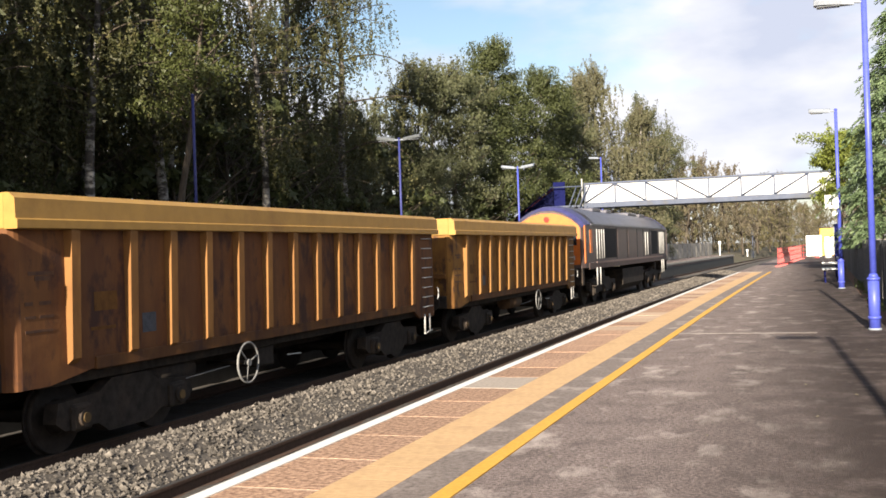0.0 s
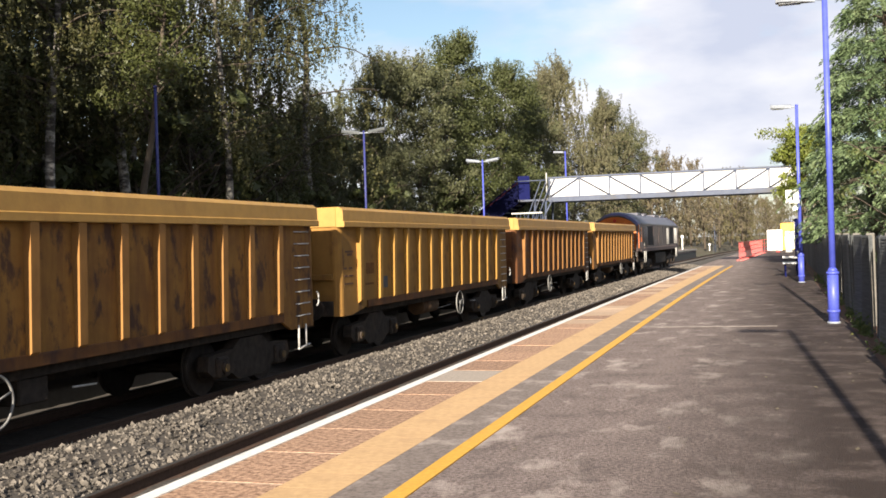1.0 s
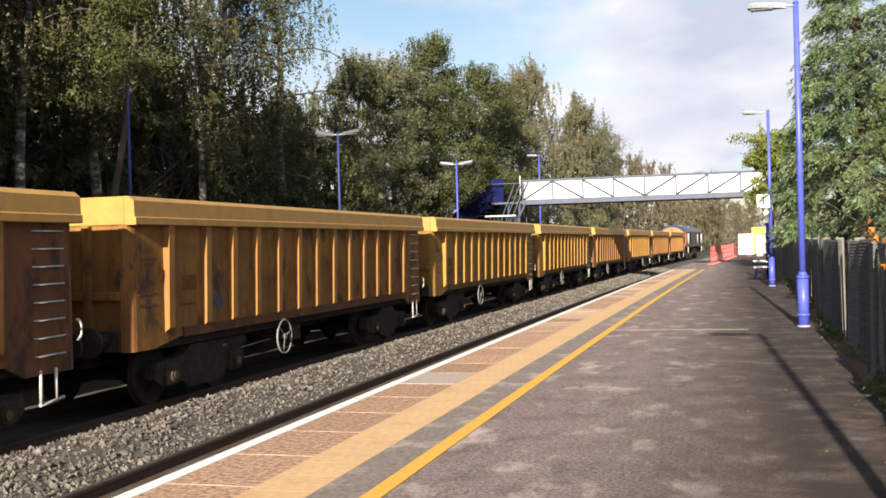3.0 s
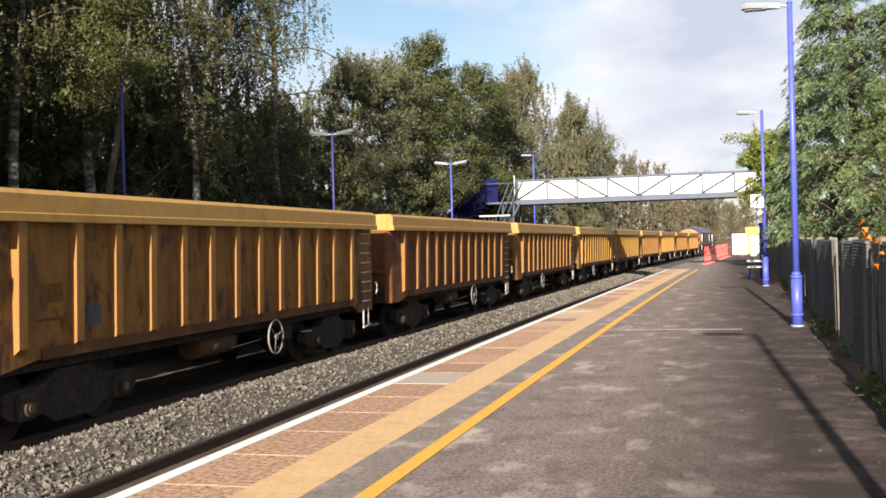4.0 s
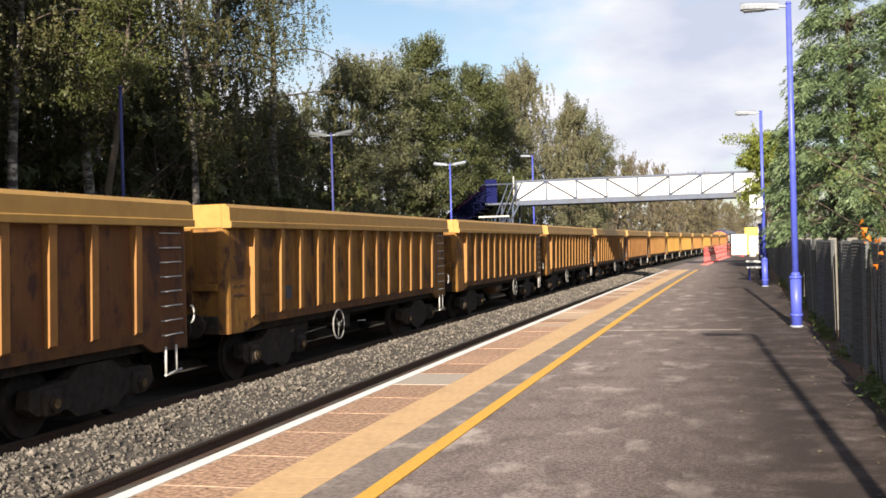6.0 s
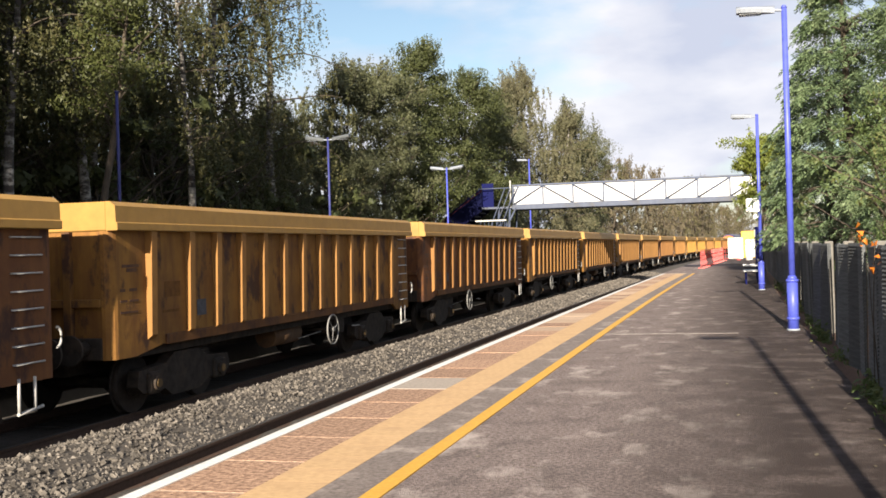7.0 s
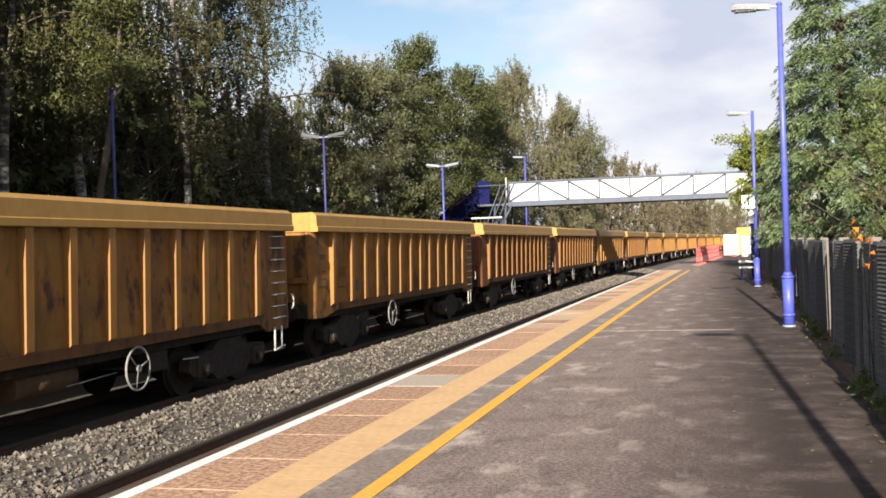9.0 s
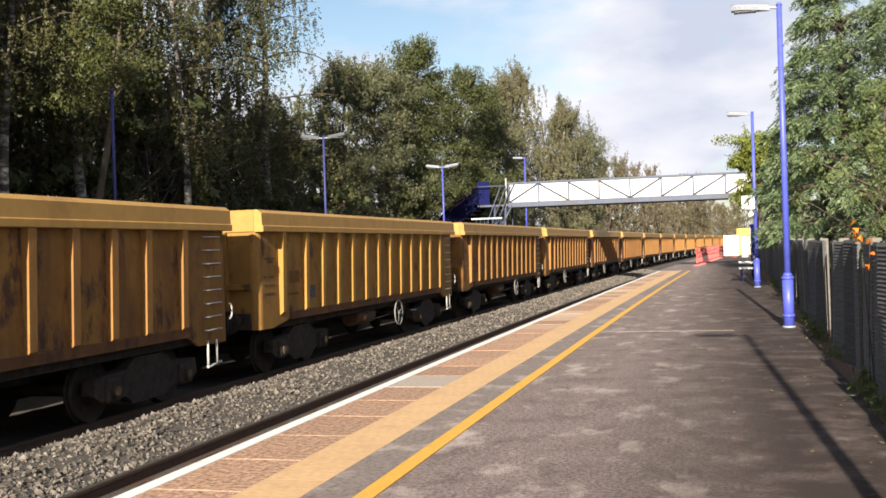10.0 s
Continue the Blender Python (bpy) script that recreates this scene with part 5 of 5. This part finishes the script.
def conifer(seed, height, radius, label, sprays=12000):
    """A dense garden conifer: drooping fans of foliage in tiers round a trunk."""
    rng = np.random.default_rng(seed)
    t = thing("conifer", label, "tree", "conifers behind the fence")
    paths = [wander(rng, (0, 0, -0.2), (0, 0, 1), height, 0.16, 0.02, 8, 0.03, 0.4)]
    cs, gs = [], []
    n = 300
    for i in range(n):
        u = (i + rng.random()) / n
        z = 1.35 + u ** 0.9 * (height - 1.45)
        z += 0.75 * (round(z / 0.8) * 0.8 - z)
        a = rng.uniform(0, 2 * math.pi)
        r = radius * (1 - u) ** 0.78 * rng.uniform(0.7, 1.18) + 0.12
        d = np.array((math.cos(a), math.sin(a), 0.0))
        if i % 3 == 0:
            paths.append([((0, 0, z - 0.2 * r), 0.03), (tuple(d * r * 0.4 + (0, 0, z)), 0.018), (tuple(d * r * 0.62 + (0, 0, z - 0.05)), 0.006)])
        side = np.array((-d[1], d[0], 0.0))
        # each branch ends in a few flat drooping fronds
        for k in range(4):
            m = int(sprays / n / 4 * (0.4 + 1.2 * (1 - u)))
            w0, turn, drop = rng.uniform(0.55, 0.8), rng.normal(0, 0.45), rng.uniform(0.35, 0.9)
            fd = d * math.cos(turn) + side * math.sin(turn)
            fs = np.array((-fd[1], fd[0], 0.0))
            long = (0.38 + 0.36 * r / radius) * rng.uniform(0.7, 1.2)
            w = rng.random(m) ** 0.7
            fan = rng.uniform(-1, 1, m) * 0.19 * np.sin(np.clip(w * 0.92 + 0.08, 0, 1) * math.pi) ** 0.7
            root = d * r * w0 + side * rng.normal(0, 0.14) + np.array((0, 0, z + rng.normal(0, 0.12)))
            c = root + fd * (long * w)[:, None] + fs * fan[:, None]
            c[:, 2] += 0.10 * w - drop * long * w ** 2 * 1.3 - np.abs(fan) * 0.5 + rng.normal(0, 0.018, m)
            g = fd[None] + fs[None] * (np.sign(fan) * 0.8)[:, None]
            g[:, 2] = 0.1 - drop * 1.5 * w
            cs.append(c)
            gs.append(g)
    c = np.concatenate(cs)
    c[:, 2] = np.maximum(c[:, 2], 1.0)
    part("trunk", limb_tubes("trunk", paths[:1], BARK, 8), BARK, t)
    for path in paths[1:]:
        part("bough", limb_tubes("bough", [path], BARK, 5), BARK, t)
    part("crown", leaf_mesh("crown", c, 0.058 * rng.uniform(0.6, 1.4, len(c)), CONIFER_LEAF, rng, 0.3, 0.26, np.concatenate(gs)), CONIFER_LEAF, t)
    return t


def plant(proto, spots):
    """Copies of one tree at (x, y, scale, turn); the first is the tree itself."""
    for i, (x, y, s, turn) in enumerate(spots):
        o = proto if i == 0 else copy_thing(proto, pose(0, 0, 0))
        o.matrix_basis = pose(x, y, 0, 0, 0, turn)
        o.scale = (s, s, s)


def woods():
    b1 = broadleaf(11, 15.5, 3.3, BIRCH_LEAF, BIRCH_BARK, "tall silver birch with drooping thinning autumn foliage", 42000, 0.14, 0.046, 1.1, sparse=0.55)
    b2 = broadleaf(12, 14.0, 3.0, BIRCH_LEAF, BIRCH_BARK, "tall silver birch with hanging olive-green foliage", 38000, 0.2, 0.046, 0.9, 0.04, sparse=0.5)
    b3 = broadleaf(13, 14.5, 3.4, OLIVE_LEAF, BARK, "tall broadleaf tree of the shaded wood, some copies unseen and added for shade", 9500, 0.08, 0.095, 0.5, sparse=0.7, wisps=0.6)
    plant(b1, [(-15.9, 35.0, 1.0, 0), (-18.0, 21.5, 1.0, 70), (-18.2, 27.0, 0.95, 200), (-21.5, 29.0, 1.1, 130)])
    plant(b2, [(-17.6, 32.5, 1.1, 0), (-17.0, 17.5, 1.05, 100), (-20.0, 24.0, 1.15, 210)])
    plant(b3, [(-21, 13.0, 0.85, 20), (-23.0, 37.0, 0.95, 300), (-27.0, 22.0, 1.1, 250), (-22.5, 18.5, 1.0, 50), (-22.0, 40.0, 0.9, 330), (-25.5, 31.0, 1.1, 15),
               # next two rows: out of view, added to cast shade on the wood
               (-19.5, 9.0, 0.78, 80), (-18.5, 0.0, 0.82, 10), (-17.5, -10.0, 0.75, 140), (-22.5, 3.0, 0.62, 170), (-15.6, -4.5, 0.8, 70),
               (-14.6, -9.5, 0.85, 290), (-16.6, 3.0, 1.05, 200), (-15.9, 8.0, 0.98, 310), (-15.2, 0.0, 0.95, 120), (-18.0, 7.0, 1.0, 10), (-17.6, 13.0, 1.05, 40), (-14.9, 12.4, 0.95, 160),
               (-20.0, 52.0, 0.72, 240), (-22.0, 62.0, 0.8, 110), (-26.0, 45.0, 0.8, 200), (-21.5, 47.0, 0.55, 20), (-19.6, 48.5, 0.52, 90), (-18.5, 77.0, 0.85, 130), (-21.0, 70.0, 0.85, 60)])
    # unseen trees, added only to shade the opposite platform and its posts
    b4 = broadleaf(14, 13.0, 2.6, OLIVE_LEAF, BARK, "unseen tall tree added to shade the opposite platform", 20000, 0.5, 0.085)
    plant(b4, [(-12.2, 9.0, 0.62, 0), (-12.3, 3.4, 0.75, 90), (-12.3, -3.0, 1.1, 180), (-12.4, -10.0, 1.2, 30)])
    b6 = broadleaf(16, 9.0, 1.5, LIT_LEAF, BARK, "broadleaf tree with yellow-green boughs behind the lamp post", 7000, 0.56, 0.048, 0.0, 0.1)
    plant(b6, [(-13.0, 19.2, 0.95, 0)])
    b5 = broadleaf(15, 11.5, 1.7, BIRCH_LEAF, BIRCH_BARK, "slender young silver birch with a bare pale stem", 13000, 0.42, 0.046, 0.8, 0.03)
    plant(b5, [(-14.6, 19.2, 1.0, 0), (-15.2, 22.6, 1.1, 120), (-14.4, 26.0, 0.95, 200), (-16.4, 20.8, 1.2, 250), (-15.0, 16.6, 1.0, 80), (-16.8, 25.0, 1.25, 170)])
    g1 = broadleaf(21, 10.4, 3.0, OLIVE_LEAF, BARK, "dense olive-green broadleaf tree beside the platform", 29000, 0.06, 0.063)
    g2 = broadleaf(22, 12.6, 3.3, GREEN_LEAF, BARK, "tall green broadleaf tree with a wispy top", 40000, 0.05, 0.064, spire=0.45, wisps=3.5)
    plant(g1, [(-17.4, 46.0, 1.06, 0), (-15.9, 48.3, 1.08, 80), (-18.6, 42.5, 0.86, 160), (-17.3, 40.2, 0.5, 250), (-15.9, 44.0, 0.6, 30), (-14.3, 66.5, 1.02, 300)])
    plant(g2, [(-14.7, 53.4, 1.05, 0), (-14.4, 58.6, 0.97, 150), (-16.2, 56.0, 0.9, 60), (-14.6, 63.0, 0.95, 220)])
    g3 = broadleaf(23, 13.6, 3.5, PALE_LEAF, BIRCH_BARK, "wispy brownish birch thinning in autumn", 28000, 0.06, 0.062, 0.8, sparse=0.9, spire=0.15, wisps=4.0)
    plant(g3, [(-14.0, 71.0, 1.03, 0), (-13.6, 78.5, 1.18, 70), (-14.6, 75.0, 1.08, 130), (-12.9, 83.5, 0.98, 250)])
    g4 = broadleaf(24, 12.4, 3.6, OLIVE_LEAF, BARK, "olive-green lineside tree beyond the footbridge", 24000, 0.05, 0.072)
    plant(g4, [(-12.9, 88.0, 1.12, 0), (-12.6, 95.5, 1.0, 90), (-14.0, 104.0, 0.95, 200), (-29.0, 24.0, 1.3, 40)])
    f1 = broadleaf(31, 12.0, 3.4, BROWN_LEAF, BARK, "half-bare brown autumn tree beyond the footbridge", 7500, 0.1, 0.072, 0.5, sparse=0.7, wisps=2.5)
    f2 = broadleaf(32, 11.0, 3.6, FAR_LEAF, BARK, "olive autumn tree in the far lineside wood", 6500, 0.05, 0.10, 0.4, wisps=1.0)
    far1, far2 = [(-14.4, 125, 1.12, 0), (-12.4, 135, 1.06, 40), (-9.8, 150, 1.08, 90), (-14.0, 142, 1.0, 200)], [(-13.5, 128, 1.0, 0)]
    rng = random.Random(4)
    for i in range(26):
        y = 132 + i * 6.5
        x = -11.5 + bend(y) + rng.uniform(-7, 1.0)
        (far1 if rng.random() < 0.45 else far2).append((x, y, rng.uniform(0.85, 1.15) * (1.0 if y < 200 else 0.9), rng.uniform(0, 360)))
    for i in range(12):
        y = 128 + i * 11.0
        far2.append((-19.5 + bend(y) + rng.uniform(-2, 1.5), y, rng.uniform(0.8, 1.0), rng.uniform(0, 360)))
    for i in range(16):
        y = 310 + rng.uniform(-20, 60)
        far2.append((-12 + i * 3.4 + rng.uniform(-1, 1), y, rng.uniform(0.95, 1.25), rng.uniform(0, 360)))
    for i in range(8):
        far1.append((7 + rng.uniform(0, 6), 120 + i * 22, rng.uniform(0.6, 0.8), rng.uniform(0, 360)))
    plant(f1, far1)
    plant(f2, far2)
    s1 = broadleaf(41, 4.0, 2.0, GREEN_LEAF, BARK, "dark shrub at the edge of the wood", 2200, 0.03, 0.095, wisps=0.6, name="shrub", category="shrub")
    spots = []
    for i in range(34):
        spots.append((-14.6 - rng.uniform(0, 2.2), 8 + i * 3.0 + rng.uniform(-1, 1), rng.uniform(0.75, 1.15), rng.uniform(0, 360)))
    for i in range(15):
        spots.append((-26.0 - rng.uniform(0, 8.0), 10 + i * 2.8 + rng.uniform(-1, 1), rng.uniform(1.8, 2.5), rng.uniform(0, 360)))
        spots.append((-18.5 - rng.uniform(0, 5.0), 12 + i * 2.3 + rng.uniform(-1, 1), rng.uniform(1.5, 2.1), rng.uniform(0, 360)))
    spots += [(-17.5, 21.0, 1.7, 20), (-16.8, 24.2, 1.8, 100), (-16.5, 27.6, 1.7, 190), (-16.9, 30.6, 1.8, 260), (-17.2, 34.0, 1.8, 310), (-17.9, 37.6, 1.7, 50), (-24.0, 48.0, 2.2, 0), (-27.0, 55.0, 2.4, 70), (-22.0, 44.0, 2.0, 140), (-30.0, 60.0, 2.5, 200), (-25.0, 62.0, 2.3, 20), (-28.0, 72.0, 2.5, 110), (-22.5, 55.0, 2.2, 220)]
    plant(s1, spots)
    # right-hand side
    c1 = conifer(51, 9.0, 2.0, "dense green garden conifer behind the fence", 57000)
    c2 = conifer(52, 10.5, 2.1, "tall dense green conifer behind the fence", 52000)
    plant(c1, [(3.35, 30.5, 1.16, 0), (3.5, 37.5, 1.08, 120), (3.9, 43.5, 0.86, 220)])
    plant(c2, [(4.05, 25.5, 0.76, 0), (6.2, 33.0, 0.8, 90)])
    lt = broadleaf(61, 5.6, 1.6, LIME_LEAF, BARK, "lime-green small tree overhanging the platform", 15000, 0.52, 0.06, 0.0, -0.06, wisps=1.0)
    plant(lt, [(1.62, 47.5, 1.14, 0)])
    sh = broadleaf(62, 4.2, 1.6, SHRUB_LEAF, BARK, "thin shrub with yellow and green leaves over the fence", 5500, 0.25, 0.040, sparse=0.5, name="shrub", category="shrub")
    plant(sh, [(2.82, 19.6, 1.0, 0), (2.15, 14.8, 0.74, 140)])
    for x, y, z, k in ((1.235, 9.6, 1.17, 2), (1.27, 10.6, 1.42, 4), (1.24, 9.9, 1.36, 2)):
        t = thing("climber", "small climbing stem with bright orange leaves on the fence", "climber", "", pose(x, y, 0))
        rng2 = np.random.default_rng(int(y * 10))
        part("stem", limb_tubes("stem", [wander(rng2, (0.0, 0, 0.02), (0.0, 0.03, 1), z, 0.006, 0.003, 8, 0.03, 0.2)], BARK, 5), BARK, t)
        c = np.array((-0.02, 0.0, z)) + rng2.normal(0, 0.04, (k * 2, 3))
        part("foliage", leaf_mesh("foliage", c, 0.03 * rng2.uniform(0.7, 1.3, k * 2), ORANGE_LEAF, rng2, 0.3, 0.7), ORANGE_LEAF, t)


def far_things():
    sg = thing("signal_post", "slim grey-green railway signal post far along the line", "signal", "", pose(-6.6, 150, -0.8))
    part("post", tubed((0, 0, 0), (0, 0, 3.4), 0.07, n=10), BRIDGE_GREY, sg)
    part("signal_head", boxed(-0.2, 0.2, -0.15, 0.15, 3.0, 3.9, bevel=0.03), BLACK_PAINT, sg)
    part("ladder", box(box(bmesh.new(), -0.25, -0.22, 0.1, 0.13, 0, 3.0), 0.22, 0.25, 0.1, 0.13, 0, 3.0), BRIDGE_GREY, sg)
    for x, y, h, mat, words in ((-8.9, 121, 1.3, WHITE_SHEET, "short white marker post on the opposite platform end"), (-11.0, 108, 0.85, WHITE_SHEET, "low white marker post beside the opposite fence"),
                                (-7.35, 150, 1.0, WHITE_SHEET, "small white lineside marker post")):
        wp = thing("marker_post", words, "post", "lineside marker posts", pose(x, y, 0 if y < 124 else -0.9))
        part("post", boxed(-0.06, 0.06, -0.06, 0.06, 0, h, bevel=0.01), mat, wp)
        part("cap", boxed(-0.14, 0.14, -0.04, 0.04, h, h + 0.3, bevel=0.01), mat, wp)
    fl = tagged(new("fence_left"), "grey timber fence at the back of the opposite platform", "fence", kind="structure")
    pn = finish(prism(rect(-0.02, 0.02, 0.05, 1.45), 0.05, 2.95), "panel")
    pn.materials.append(CONCRETE)
    po = finish(box(bmesh.new(), -0.06, 0.06, -0.05, 0.05, -0.1, 1.55, 0.01), "fence_post")
    po.materials.append(FENCE_POST)
    for i in range(40):
        y = 4 + i * 3.0
        part("panel", pn, CONCRETE, fl, "", on_line(-13.45, y, 0))
        part("fence_post", po, FENCE_POST, fl, "", on_line(-13.45, y, 0))
    rng = np.random.default_rng(9)
    n = 5200
    cy = 5 + 30 * rng.random(n) ** 1.3
    patch = np.sin(cy * 2.1) + np.sin(cy * 0.83 + 1) + rng.normal(0, 0.5, n)
    keep = patch > 0.2
    cy = cy[keep]
    cx = 1.27 + 0.014 * (cy - 8) - 0.04 - np.abs(rng.normal(0, 0.07, len(cy)))
    c = np.stack([cx, cy, 0.02 + np.abs(rng.normal(0, 0.07, len(cy)))], 1)
    me = leaf_mesh("weeds", c, 0.035 * rng.uniform(0.6, 1.5, len(c)), SHRUB_LEAF, rng, -0.6, 0.4)
    tagged(part("weeds", me, SHRUB_LEAF), "low green weeds along the foot of the fence", "weeds", kind="stuff")
    n = 260
    px = rng.uniform(-1.9, 1.2, n)
    px[:150] = rng.uniform(0.7, 1.25, 150)
    c = np.stack([px, rng.uniform(4.5, 34, n), np.full(n, 0.014)], 1)
    a = rng.uniform(0, 6.28, n)
    sz = rng.uniform(0.012, 0.028, n)
    d1 = np.stack([np.cos(a), np.sin(a), np.full(n, 0.2)], 1) * sz[:, None]
    d2 = np.stack([-np.sin(a), np.cos(a), np.full(n, -0.1)], 1) * sz[:, None] * 0.6
    v = np.stack([c - d1, c + d2, c + d1, c - d2], 1).reshape(-1, 3)
    f = (np.arange(4)[None] + (np.arange(n) * 4)[:, None]).tolist()
    tagged(part("fallen_leaves", raw("fallen_leaves", v.tolist(), f, BROWN_LEAF), BROWN_LEAF), "scattered small fallen leaves on the platform", "leaves", kind="stuff")


ground()
tracks()
train()
footbridge()
lamp_post(0.99, 17.18)
lamp_post(0.98, 31.5)
lamp_post(0.91, 2.1)
# these two posts carry the tree shade in their colours
lamp_post(-11.62, 18.4, 0.0, (), 4.75, "slim blue platform post coloured dark for the tree shade", r=0.035, paint=POLE_BLUE_SHADED, shell=LAMP_GREY_SHADED)
lamp_post(-11.85, 30.45, 0.0, (-1, 1), 5.0, "blue platform lamp post with two lanterns, coloured dark for the tree shade", r=0.04, paint=POLE_BLUE_SHADED, shell=LAMP_GREY_SHADED)
lamp_post(-11.65, 44.04, 0.0, (-1, 1), 5.0, "blue platform lamp post with two pale lanterns", r=0.04)
lamp_post(-11.5, 63.3, 0.0, (-1,), 6.85, "blue lamp post beyond the footbridge stair")
number_sign(31.5)
bench()
barrier_run()
site_things()
far_things()
woods()
platforms()
fence_right()

# position of the leading wagon's rear end along the line, by the second
TRAVEL = [(0.0, 22.63), (0.5, 34.36), (1.0, 46.11), (1.5, 57.88), (2.0, 71.6), (2.5, 83.39), (4.0, 120.68), (4.5, 132.57), (5.0, 144.27), (5.5, 156.04),
          (7.0, 193.28), (7.5, 205.06), (8.0, 218.75), (8.5, 230.4), (9.0, 242.1), (9.5, 253.87), (10.0, 267.55)]


def motions():
    for ob, offset in TRAIN:
        long = 20.6 if ob.name.startswith("diesel") else WAGON_LONG
        rows = []
        for i in range(101):
            t = 0.1 * i
            mid = np.interp(t, [a for a, _ in TRAVEL], [b for _, b in TRAVEL]) + offset + long / 2
            rows.append((t, on_line(FAR_TRACK, mid, RAIL) @ Matrix.Translation((0, -long / 2, 0))))
        walk(ob, rows)


motions()
